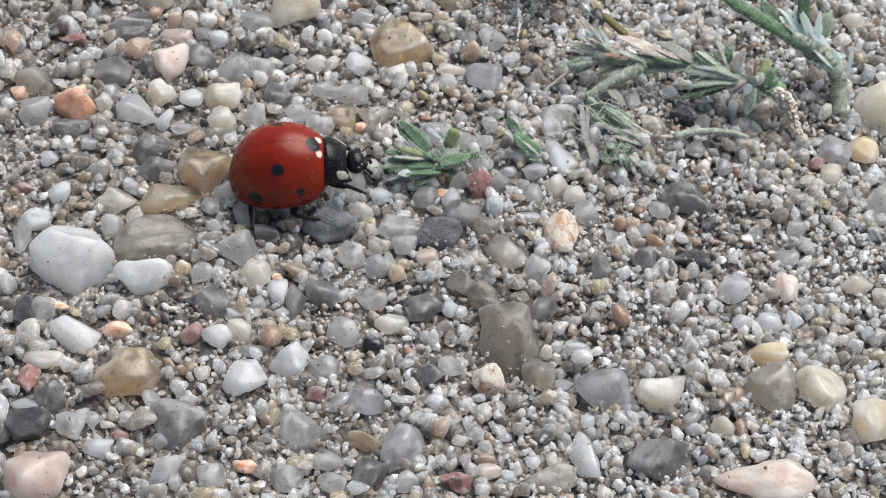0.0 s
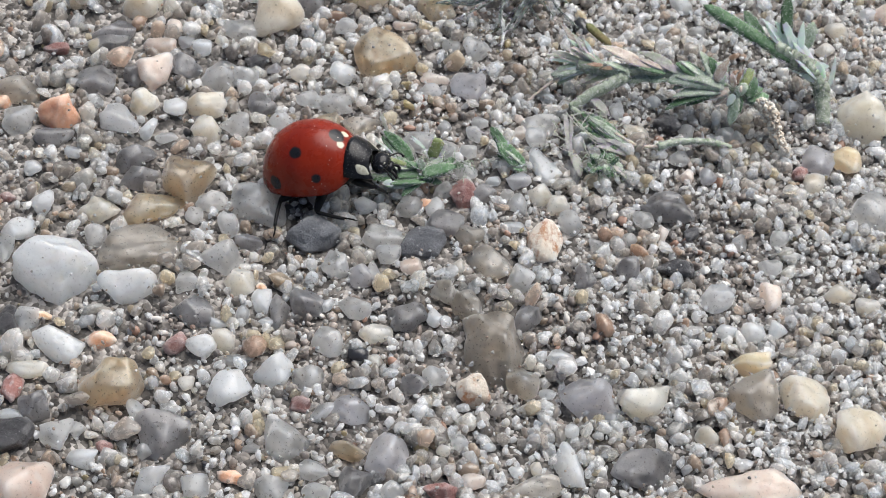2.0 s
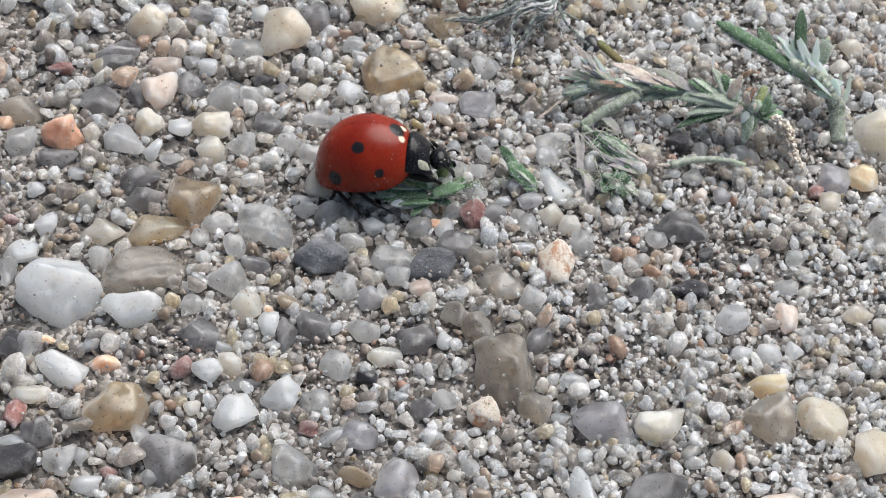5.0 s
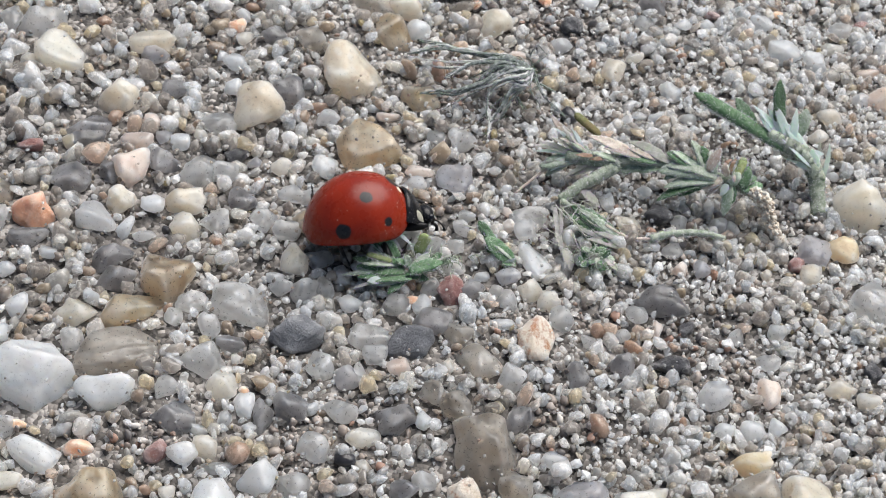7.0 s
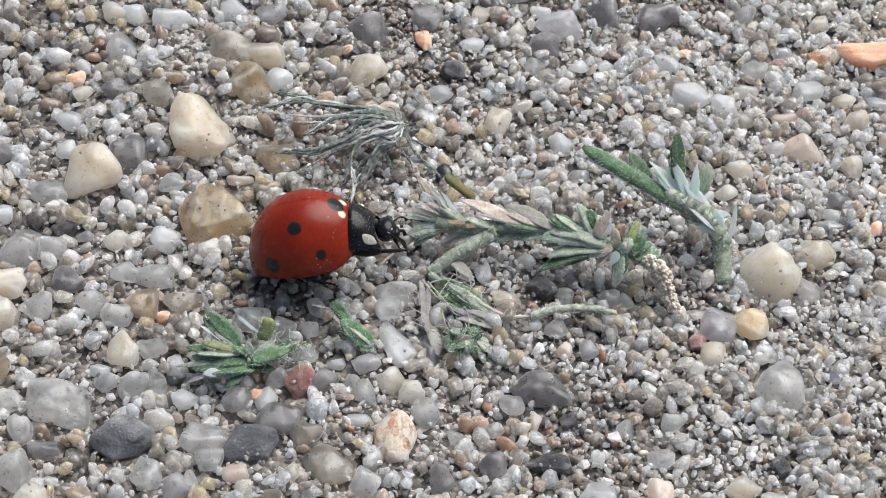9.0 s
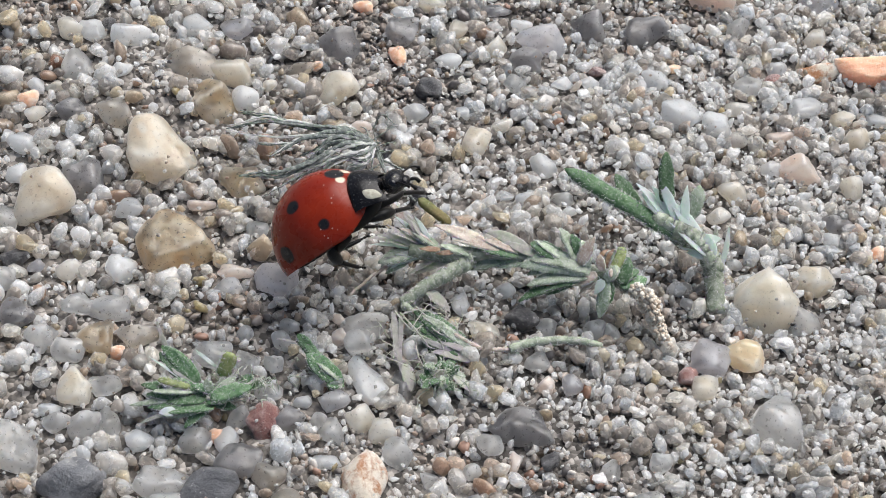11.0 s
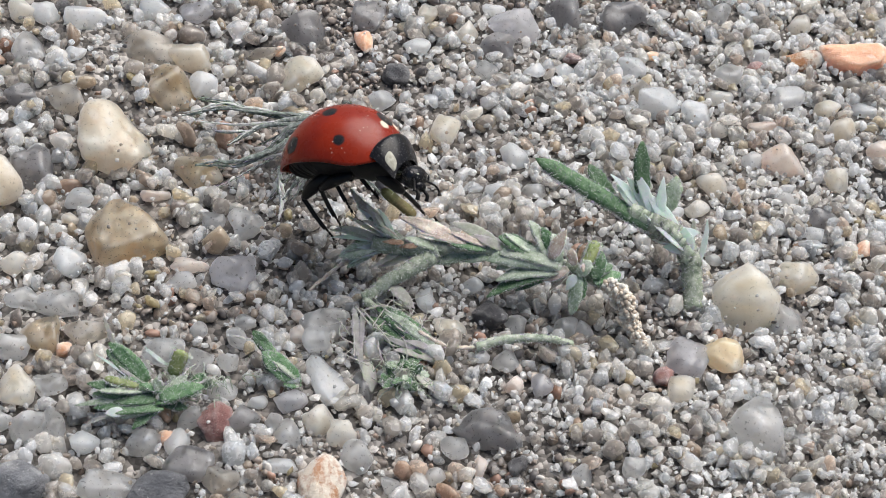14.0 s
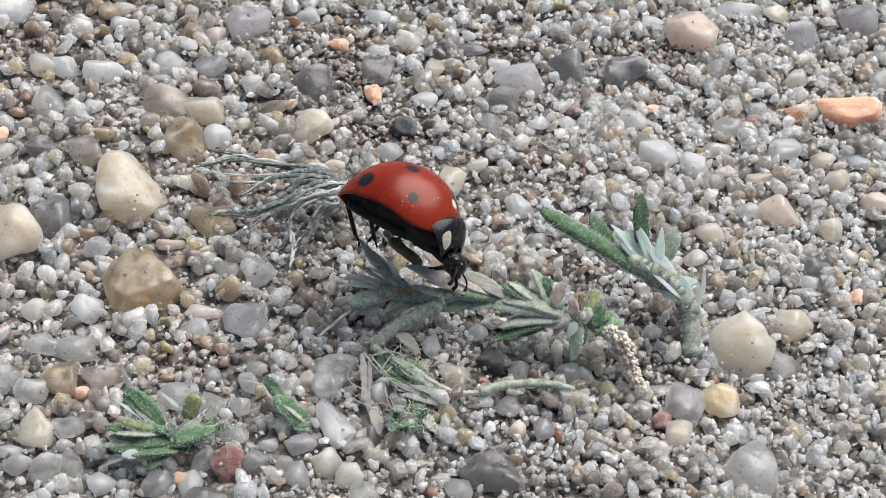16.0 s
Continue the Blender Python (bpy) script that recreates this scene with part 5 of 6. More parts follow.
def build_withered_plant():
    p = plant_base("withered_plant", "tangled withered plant with pale fibres and green leaves", "plant")
    strand(p, "dry", 0.13, (5.55, 6.66, 1.20), (6.79, 6.19, 1.20), (7.84, 5.60, 1.10), (8.84, 5.46, 0.80), (10.18, 5.75, 0.70))
    strand(p, "stem", 0.22, (10.05, 5.72, 0.70), (10.94, 6.21, 0.80), (12.13, 6.62, 0.80), (13.23, 6.94, 0.60), (14.15, 7.12, 0.30))
    strand(p, "stem", 0.2, (5.01, 7.16, 0.90), (6.26, 6.16, 1.00), (7.49, 5.33, 0.80), (8.35, 5.22, 0.50))
    strand(p, "pale", 0.045, (4.69, 6.40, 1.30), (5.66, 5.52, 1.20), (7.22, 5.36, 0.70))
    strand(p, "pale", 0.045, (4.97, 6.36, 1.30), (6.11, 5.25, 1.20), (6.91, 4.68, 0.60))
    strand(p, "pale", 0.045, (5.59, 6.77, 1.40), (6.67, 5.99, 1.30), (7.89, 5.41, 0.80))
    strand(p, "pale", 0.045, (5.79, 6.44, 1.20), (6.88, 5.59, 1.20), (8.42, 5.60, 0.70))
    strand(p, "pale", 0.045, (5.46, 6.00, 1.00), (6.44, 4.96, 1.00), (7.39, 5.21, 0.50))
    strand(p, "pale", 0.045, (5.76, 5.43, 0.90), (6.31, 4.05, 0.80), (7.18, 3.85, 0.40))
    strand(p, "pale", 0.045, (4.86, 6.25, 1.20), (6.03, 6.59, 1.50), (7.21, 6.26, 0.90))
    strand(p, "pale", 0.045, (5.50, 4.93, 0.80), (5.90, 5.74, 1.20), (6.72, 6.79, 1.00))
    leaf(p, "leaf", (8.34, 5.15, 0.70), (5.56, 6.57, 1.30), 1.00, 0.08)
    leaf(p, "grey", (8.39, 5.17, 0.90), (5.93, 6.33, 1.40), 0.46, 0.06)
    leaf(p, "leaf", (7.65, 5.27, 0.60), (5.89, 5.46, 0.90), 0.73, 0.1)
    leaf(p, "leaf", (7.30, 5.73, 0.70), (5.51, 6.10, 1.10), 0.60, 0.1)
    leaf(p, "grey", (8.02, 5.36, 0.90), (6.83, 5.85, 1.30), 0.49, 0.1)
    leaf(p, "pale", (4.66, 6.26, 1.30), (5.62, 3.28, 0.40), 0.38, 0.03)
    leaf(p, "pale", (5.00, 6.19, 1.30), (5.25, 4.45, 0.80), 0.24, 0.05)
    leaf(p, "pale", (5.96, 7.87, 1.30), (7.15, 7.35, 0.70), 0.69, 0.1)
    leaf(p, "pale", (8.44, 4.91, 0.70), (5.76, 5.30, 1.10), 0.30, 0.08)
    leaf(p, "pale", (8.39, 4.76, 0.70), (6.59, 4.72, 0.90), 0.59, 0.1)
    leaf(p, "pale", (8.49, 5.01, 0.80), (6.94, 5.15, 1.10), 0.35, 0.1)
    leaf(p, "pale", (5.58, 3.99, 0.70), (6.07, 2.77, 0.30), 0.72, 0.05)
    leaf(p, "pale", (7.77, 3.90, 0.60), (8.69, 3.29, 0.30), 0.62, 0.08)
    leaf(p, "leaf", (7.21, 3.65, 0.40), (6.41, 4.00, 1.00), 0.72, 0.1)
    leaf(p, "leaf", (7.27, 3.70, 0.40), (7.72, 4.08, 0.90), 0.67, 0.1)
    leaf(p, "leaf", (7.22, 3.60, 0.40), (6.74, 2.99, 0.40), 0.72, 0.1)
    leaf(p, "leaf", (7.35, 3.63, 0.40), (7.88, 3.22, 0.40), 0.67, 0.1)
    leaf(p, "leaf", (7.21, 3.69, 0.40), (7.08, 4.17, 1.10), 0.62, 0.1)
    leaf(p, "leaf", (7.05, 3.83, 0.40), (6.34, 3.45, 0.70), 0.59, 0.1)
    leaf(p, "grey", (7.20, 3.69, 0.50), (6.74, 3.80, 1.00), 0.40, 0.1)
    leaf(p, "grey", (7.58, 3.85, 0.50), (8.31, 4.00, 0.50), 0.48, 0.1)
    leaf(p, "leaf", (6.86, 3.37, 0.66), (6.54, 2.24, 1.41), 0.38, 0.08)
    leaf(p, "grey", (6.85, 3.07, 0.68), (6.23, 3.14, 0.65), 0.42, 0.11)
    leaf(p, "leaf", (7.24, 3.28, 0.48), (7.00, 3.56, 0.53), 0.47, 0.07)
    leaf(p, "grey", (7.52, 2.91, 0.74), (7.25, 3.37, 1.08), 0.49, 0.04)
    leaf(p, "grey", (6.91, 4.10, 0.77), (6.46, 3.52, 1.36), 0.37, 0.11)
    leaf(p, "leaf", (7.27, 3.43, 0.71), (6.95, 2.52, 1.43), 0.47, 0.12)
    leaf(p, "leaf", (7.30, 4.00, 0.73), (7.72, 4.75, 0.71), 0.46, 0.08)
    leaf(p, "leaf", (6.80, 4.24, 0.51), (7.20, 4.95, 0.57), 0.48, 0.03)
    leaf(p, "leaf", (7.06, 3.72, 0.53), (7.61, 2.93, 1.09), 0.40, 0.11)
    leaf(p, "leaf", (6.84, 3.85, 0.66), (7.22, 3.94, 0.53), 0.32, 0.07)
    leaf(p, "leaf", (7.22, 4.17, 0.52), (7.98, 4.02, 0.64), 0.47, 0.06)
    leaf(p, "leaf", (7.59, 3.75, 0.67), (7.99, 3.74, 1.44), 0.39, 0.07)
    leaf(p, "leaf", (7.37, 3.98, 0.63), (7.23, 3.25, 0.51), 0.37, 0.08)
    leaf(p, "leaf", (6.61, 3.27, 0.58), (6.33, 3.05, 1.18), 0.36, 0.09)
    leaf(p, "leaf", (5.19, 6.39, 0.70), (7.71, 5.37, 0.90), 0.50, 0.04)
    leaf(p, "leaf", (5.64, 5.75, 0.70), (7.83, 4.77, 0.90), 0.50, 0.04)
    leaf(p, "leaf", (6.36, 5.17, 0.70), (7.78, 5.11, 0.90), 0.50, 0.04)
    leaf(p, "leaf", (5.85, 6.71, 0.70), (7.24, 5.73, 0.90), 0.50, 0.04)
    return p


def build_sprout():
    p = plant_base("sprout", "small dark green sprout between sand grains", "plant")
    leaf(p, "leaf", (1.62, 3.45, 1.00), (0.75, 3.83, 1.80), 0.59, 0.1)
    leaf(p, "leaf", (2.99, 2.45, 0.50), (1.26, 3.19, 1.30), 0.85, 0.1)
    leaf(p, "grey", (3.01, 2.57, 0.50), (1.48, 3.18, 1.30), 0.46, 0.05)
    leaf(p, "leaf", (2.86, 2.45, 0.40), (2.23, 2.84, 0.90), 0.53, 0.2)
    leaf(p, "grey", (2.22, 2.96, 0.60), (2.51, 2.17, 0.30), 0.27, 0.4)
    leaf(p, "leaf", (1.86, 2.97, 0.50), (1.35, 2.98, 0.80), 0.45, 0.1)
    leaf(p, "pale", (0.68, 3.85, 1.20), (-0.28, 3.89, 1.20), 0.13, 0.1)
    leaf(p, "leaf", (2.15, 2.99, 0.80), (0.85, 3.94, 1.70), 0.50, 0.05)
    leaf(p, "leaf", (2.67, 2.47, 0.60), (1.28, 3.20, 1.30), 0.80, 0.04)
    leaf(p, "grey", (3.00, 2.53, 0.60), (1.74, 2.94, 1.20), 0.45, 0.05)
    leaf(p, "leaf", (3.08, 2.46, 0.50), (2.37, 2.23, 0.60), 0.45, 0.10)
    return p


def build_leaf_tuft():
    p = plant_base("leaf_tuft", "tuft of pointed green felted leaves in sand", "plant")
    leaf(p, "leaf", (-3.04, 0.90, 1.10), (-4.84, 1.69, 2.20), 0.74, 0.06)
    leaf(p, "pale", (-4.34, 1.41, 1.90), (-5.36, 2.83, 2.70), 0.21, 0.1)
    leaf(p, "frost", (-3.39, 0.69, 1.20), (-5.26, 1.17, 2.00), 0.16, 0.05)
    leaf(p, "frost", (-2.46, 1.52, 1.60), (-3.40, 1.81, 2.20), 0.18, 0.1)
    leaf(p, "pale", (-2.90, 1.24, 1.20), (-3.54, 1.76, 1.80), 0.14, 0.1)
    leaf(p, "leaf", (-3.14, 0.38, 1.10), (-5.37, 0.06, 1.40), 0.58, 0.08)
    leaf(p, "leaf", (-3.05, 0.36, 1.00), (-5.06, -0.25, 1.20), 0.51, 0.08)
    leaf(p, "grey", (-3.13, 0.31, 0.90), (-5.72, -0.68, 0.80), 0.30, 0.15)
    leaf(p, "bud", (-3.32, 0.41, 1.30), (-4.68, 0.25, 1.70), 0.42, 0.08)
    leaf(p, "leaf", (-3.28, 0.60, 1.20), (-4.42, 0.07, 1.60), 0.46, 0.1)
    leaf(p, "grey", (-2.97, 0.41, 1.10), (-4.83, -0.27, 1.50), 0.35, 0.12)
    leaf(p, "leaf", (-2.14, -0.16, 0.90), (-4.30, -0.91, 0.90), 0.74, 0.06)
    leaf(p, "frost", (-3.68, -0.75, 1.00), (-4.37, -0.98, 1.00), 0.51, 0.06)
    leaf(p, "leaf", (-2.56, 0.13, 1.00), (-4.30, -0.33, 1.00), 0.53, 0.1)
    leaf(p, "pale", (-3.17, 0.08, 0.90), (-4.98, -0.64, 0.80), 0.14, 0.2)
    leaf(p, "pale", (-4.13, -0.72, 0.70), (-5.17, -1.38, 0.50), 0.09, 0.1)
    leaf(p, "bud", (-2.06, 1.27, 1.30), (-1.78, 1.93, 2.20), 0.85, 0.04)
    leaf(p, "leaf", (-0.90, 1.03, 0.90), (-2.42, -0.17, 1.10), 0.74, 0.08)
    leaf(p, "grey", (-0.80, 1.00, 0.90), (-1.92, 0.43, 1.20), 0.53, 0.1)
    leaf(p, "leaf", (-2.06, 0.67, 1.00), (-3.22, 0.38, 1.50), 0.53, 0.1)
    leaf(p, "grey", (-2.36, 0.42, 1.10), (-2.65, 0.59, 1.80), 0.44, 0.12)
    leaf(p, "leaf", (-1.35, 1.08, 0.80), (-0.80, 1.82, 1.00), 0.48, 0.15)
    leaf(p, "leaf", (-1.05, 1.33, 0.70), (-0.29, 1.51, 0.80), 0.44, 0.15)
    leaf(p, "grey", (-1.83, 0.83, 1.00), (-2.14, 1.04, 1.50), 0.44, 0.12)
    leaf(p, "pale", (-1.65, 0.83, 0.90), (-0.28, 1.92, 1.00), 0.12, 0.2)
    leaf(p, "pale", (-2.28, 0.88, 1.10), (-1.44, 1.52, 1.50), 0.12, 0.2)
    leaf(p, "leaf", (-2.96, 0.67, 0.90), (-4.90, 1.55, 1.90), 0.75, 0.08)
    leaf(p, "leaf", (-2.59, 0.24, 0.90), (-5.33, 0.19, 1.30), 0.62, 0.06)
    leaf(p, "grey", (-2.55, 0.08, 0.90), (-5.11, -0.21, 1.00), 0.55, 0.05)
    leaf(p, "leaf", (-2.28, 0.05, 0.90), (-4.91, -0.73, 0.90), 0.60, 0.05)
    leaf(p, "grey", (-2.52, -0.10, 0.70), (-4.34, -0.91, 0.80), 0.75, 0.05)
    leaf(p, "leaf", (-2.28, 0.04, 0.80), (-3.21, -1.17, 0.50), 0.55, 0.08)
    leaf(p, "leaf", (-2.34, 0.06, 1.20), (-0.70, 0.87, 1.40), 0.75, 0.06)
    leaf(p, "grey", (-2.31, 0.22, 1.10), (-1.44, 1.19, 1.50), 0.45, 0.08)
    leaf(p, "leaf", (-2.77, 0.46, 1.00), (-4.13, 0.56, 1.50), 0.55, 0.08)
    leaf(p, "leaf", (-2.33, 0.27, 0.70), (-1.26, 0.30, 0.50), 0.50, 0.06)
    leaf(p, "pale", (-2.92, 0.53, 1.10), (-5.14, 1.16, 1.90), 0.16, 0.05)
    leaf(p, "pale", (-3.53, -0.38, 0.80), (-5.04, -1.36, 0.60), 0.14, 0.15)
    leaf(p, "frost", (-2.45, 1.75, 1.30), (-3.46, 2.01, 1.70), 0.16, 0.05)
    return p


def frayed(plant, kinds, radius, *points):
    """A dry strand of two or three shrivelled fibres twisted round each other."""
    COUNT[0] += 1
    rng = np.random.default_rng(5000 + COUNT[0])
    n = 9 * len(points)
    line = smooth_line(points, n)
    u = np.linspace(0, 1, n)
    taper = np.clip(0.55 + 1.6 * u, 0, 1) * (1 - 0.72 * u**2.2)
    along = np.gradient(line, axis=0)
    along /= np.linalg.norm(along, axis=1, keepdims=True)
    side = np.cross(along, (0.0, 0.3, 1.0))
    side /= np.linalg.norm(side, axis=1, keepdims=True) + 1e-9
    over = np.cross(side, along)
    long = np.linalg.norm(np.diff(line, axis=0), axis=1).sum()
    verts, faces, slots, at = [], [], [], 0
    for k, kind in enumerate(kinds):
        turn = 2 * math.pi * k / len(kinds) + rng.uniform(-0.5, 0.5) + u * long * rng.uniform(0.5, 0.9)
        off = radius * (0.62 if len(kinds) > 1 else 0.1) * taper
        wander = np.cumsum(rng.normal(0, 0.018, (n, 3)), axis=0)
        wander -= wander[-1] * u[:, None] * 0.6
        mid = line + side * (off * np.cos(turn))[:, None] + over * (off * np.sin(turn))[:, None] + wander * min(1, radius * 6)
        thick = radius * (0.66 if kind == "root" else 0.50) * taper * (1 + 0.16 * np.sin(u * long * 4.5 + k) + rng.normal(0, 0.10, n))
        v, f, _, _ = tube(mid, thick, 9, 0.62, np.array((0.2, -0.3, 1)) + rng.normal(0, 0.3, 3), 0.5)
        verts.append(v)
        faces.append(f + at)
        slots.append(np.full(len(f), k))
        at += len(v)
    # loose pale threads peeling off
    count = int(18 * long)
    where = rng.integers(2, n - 2, count)
    root = line[where] + rng.normal(0, radius * 0.6, (count, 3))
    tip = root + along[where] * rng.uniform(0.15, 0.45, count)[:, None] + rng.normal(0, 0.09, (count, 3))
    wide = np.cross(tip - root, rng.normal(size=(count, 3)))
    wide *= 0.012 / (np.linalg.norm(wide, axis=1, keepdims=True) + 1e-9)
    verts.append(np.stack([root - wide, root + wide, tip], 1).reshape(-1, 3))
    faces.append(np.arange(count * 3).reshape(-1, 3) + at)
    slots.append(np.full(count, len(kinds)))
    part("fibre", mesh_of("fibre", np.concatenate(verts), np.concatenate(faces), [GREEN[kind] for kind in kinds] + [HAIR], True, np.concatenate(slots)), plant)


def build_dry_root_tuft():
    p = plant_base("dry_root_tuft", "dry grey tuft of frayed root fibres", "dry plant")
    frayed(p, ("root", "root", "ash"), 0.17, (2.20, 16.16, 1.70), (0.77, 16.53, 1.90), (-0.73, 16.55, 1.90), (-2.26, 16.61, 1.80), (-3.44, 16.67, 1.60), (-5.11, 16.22, 1.20))
    frayed(p, ("root", "root"), 0.13, (2.20, 16.16, 1.70), (0.81, 16.79, 1.80), (-1.60, 16.72, 1.70), (-3.03, 17.08, 1.50), (-4.63, 17.46, 1.20))
    frayed(p, ("root", "root", "ash"), 0.19, (2.20, 16.16, 1.70), (0.83, 16.21, 2.00), (-0.61, 15.94, 1.90), (-1.68, 15.48, 1.60), (-2.67, 14.82, 1.10))
    frayed(p, ("ash", "ash"), 0.11, (2.20, 16.16, 1.70), (0.63, 16.42, 1.70), (-0.65, 16.14, 1.60), (-2.93, 15.85, 1.40), (-5.08, 16.07, 1.10))
    frayed(p, ("ash", "root"), 0.09, (-1.71, 15.62, 1.50), (-3.04, 15.58, 1.20), (-3.96, 15.95, 0.90))
    frayed(p, ("root", "root", "ash"), 0.20, (2.20, 16.16, 1.70), (1.08, 15.76, 2.10), (0.12, 15.58, 2.00), (-0.42, 15.01, 1.70), (-0.91, 14.59, 1.40))
    frayed(p, ("root", "ash", "root"), 0.22, (2.20, 16.16, 1.70), (1.45, 15.51, 2.20), (0.56, 15.02, 2.10), (-0.43, 14.21, 1.80), (-1.77, 13.52, 1.50), (-2.82, 13.46, 1.30), (-3.83, 13.29, 1.10))
    frayed(p, ("ash", "root", "ash"), 0.19, (2.20, 16.16, 1.70), (1.70, 15.09, 2.10), (0.77, 14.79, 2.00), (-0.13, 14.33, 1.70), (-1.33, 13.81, 1.40))
    frayed(p, ("ash", "ash", "root"), 0.16, (2.20, 16.16, 1.70), (2.01, 14.78, 1.90), (1.25, 14.88, 1.90), (0.36, 14.81, 1.70), (-0.61, 14.34, 1.30))
    frayed(p, ("root", "ash"), 0.14, (2.20, 16.16, 1.70), (1.23, 14.99, 1.90), (0.36, 14.37, 1.70), (-0.04, 13.76, 1.30), (0.05, 13.14, 0.90), (0.26, 12.68, 0.60))
    frayed(p, ("ash", "ash"), 0.17, (-0.08, 13.35, 1.00), (0.20, 12.96, 0.70), (0.36, 12.44, 0.40), (0.42, 11.59, 0.20))
    frayed(p, ("root", "root", "ash"), 0.17, (2.20, 16.16, 1.70), (1.91, 14.87, 1.90), (1.23, 14.19, 1.50), (0.81, 13.44, 1.00), (0.39, 12.69, 0.50))
    frayed(p, ("root", "ash"), 0.13, (2.20, 16.16, 1.70), (1.99, 14.95, 1.60), (1.41, 14.18, 1.20), (1.06, 13.46, 0.80), (0.64, 12.72, 0.40))
    frayed(p, ("root", "root"), 0.09, (2.20, 16.16, 1.70), (1.92, 14.92, 1.50), (1.59, 14.54, 1.10), (1.92, 14.20, 0.70), (2.25, 14.10, 0.40))
    frayed(p, ("root",), 0.08, (-0.32, 14.55, 1.20), (-1.48, 13.76, 0.80), (-2.83, 12.73, 0.30))
    frayed(p, ("root",), 0.08, (2.20, 16.16, 1.70), (1.57, 15.04, 1.30), (0.48, 13.90, 0.80), (-0.37, 12.39, 0.40))
    frayed(p, ("root",), 0.08, (2.20, 16.16, 1.70), (2.25, 14.96, 1.30), (2.84, 14.55, 0.90), (3.09, 14.19, 0.50))
    frayed(p, ("root", "root"), 0.11, (2.20, 16.16, 1.70), (0.49, 16.35, 1.50), (-0.28, 16.01, 1.20), (-1.33, 15.46, 0.80))
    frayed(p, ("root", "root"), 0.12, (2.20, 16.16, 1.70), (2.85, 14.97, 1.30), (3.44, 14.60, 0.90), (4.60, 13.96, 0.50))
    return p


plant_twig = build_fallen_twig()
build_leafy_sprig()
plant_tangle = build_withered_plant()
plant_sprout = build_sprout()
plant_tuft = build_leaf_tuft()
plant_dryroot = build_dry_root_tuft()


def fibres(plant, seed, count, centre, spread, long, kind, radius):
    """A tangle of fine dry fibres."""
    rng = np.random.default_rng(seed)
    for _ in range(count):
        a = np.array(centre) + rng.normal(size=3) * spread
        w = rng.normal(size=3) * (1, 1, 0.35)
        w *= long * rng.uniform(0.5, 1.2) / np.linalg.norm(w)
        mid = a + w * 0.5 + rng.normal(size=3) * long * 0.14 + (0, 0, 0.2)
        end = a + w
        pts = [np.maximum(q, (-99, -99, 0.15)) for q in (a, mid, end)]
        strand(plant, kind, radius * rng.uniform(0.6, 1.3), *[tuple(q) for q in pts])


def sand_lump(plant, x, y, z, r, seed):
    """Sand grains stuck together round a stem's end."""
    rng = np.random.default_rng(seed)
    vs, fs, at = [], [], 0
    for _ in range(200):
        v, f = stone_shape(rng, 1, 7, 0.03, 9)
        w = rng.normal(size=3)
        w /= np.linalg.norm(w)
        c = np.array((x, y, z)) + w * (0.62, 0.5, 0.7) * r * rng.uniform(0.2, 1)
        vs.append(v * rng.uniform(0.04, 0.13) + c)
        fs.append(f + at)
        at += len(v)
    part("sand_crust", mesh_of("sand_crust", np.concatenate(vs), np.concatenate(fs), [CRUST]), plant, "cream crust of sand grains")


CRUST = sand("sand_crust", [(0.0, (0.70, 0.61, 0.49)), (0.3, (0.79, 0.72, 0.61)), (0.6, (0.52, 0.42, 0.32)), (0.8, (0.86, 0.82, 0.74))], 0.6, 0.2)
fibres(plant_tuft, 50, 40, (-2.13, 0.96, 0.90), (0.9, 0.35, 0.15), 0.9, "pale", 0.025)
fibres(plant_tuft, 52, 46, (-0.82, 1.44, 0.80), (0.7, 0.35, 0.15), 0.7, "grey", 0.022)
fibres(plant_tangle, 53, 46, (7.16, 3.55, 0.70), (0.55, 0.5, 0.2), 0.7, "grey", 0.022)
fibres(plant_sprout, 51, 14, (1.88, 2.82, 0.70), (0.5, 0.3, 0.15), 0.7, "pale", 0.02)
fibres(plant_tangle, 48, 46, (6.2, 4.9, 0.80), (0.8, 1.5, 0.25), 1.8, "pale", 0.025)
fibres(plant_dryroot, 49, 14, (1.90, 16.05, 0.90), (0.8, 0.7, 0.3), 1.8, "root", 0.05)
sand_lump(plant_twig, 15.77, 9.12, 1.80, 0.80, 71)
sand_lump(plant_twig, 16.02, 8.99, 1.50, 0.85, 72)
sand_lump(plant_twig, 16.22, 8.77, 1.20, 0.75, 73)
sand_lump(plant_twig, 16.44, 8.57, 0.90, 0.70, 74)
sand_lump(plant_twig, 16.66, 8.21, 0.70, 0.60, 75)
sand_lump(plant_twig, 16.91, 7.87, 0.50, 0.52, 76)
sand_lump(plant_twig, 17.16, 7.57, 0.40, 0.40, 77)
sand_lump(plant_twig, 15.39, 9.30, 1.90, 0.55, 78)

# ---- the ladybird: x ahead, y to its left, z up, in mm ----
A, B, C = 2.85, 2.42, 2.50


def grid_mesh(name, p, mat):
    """A skin over a grid of points."""
    n, k, _ = p.shape
    i = np.arange(n * k).reshape(n, k)
    quads = np.stack([i[:-1, :-1], i[1:, :-1], i[1:, 1:], i[:-1, 1:]], -1).reshape(-1, 4)
    return mesh_of(name, p.reshape(-1, 3), quads, [mat])


def dome(x, y):
    return C * np.sqrt(np.clip(1 - (x / A) ** 2 - (y / B) ** 2, 0, 1))


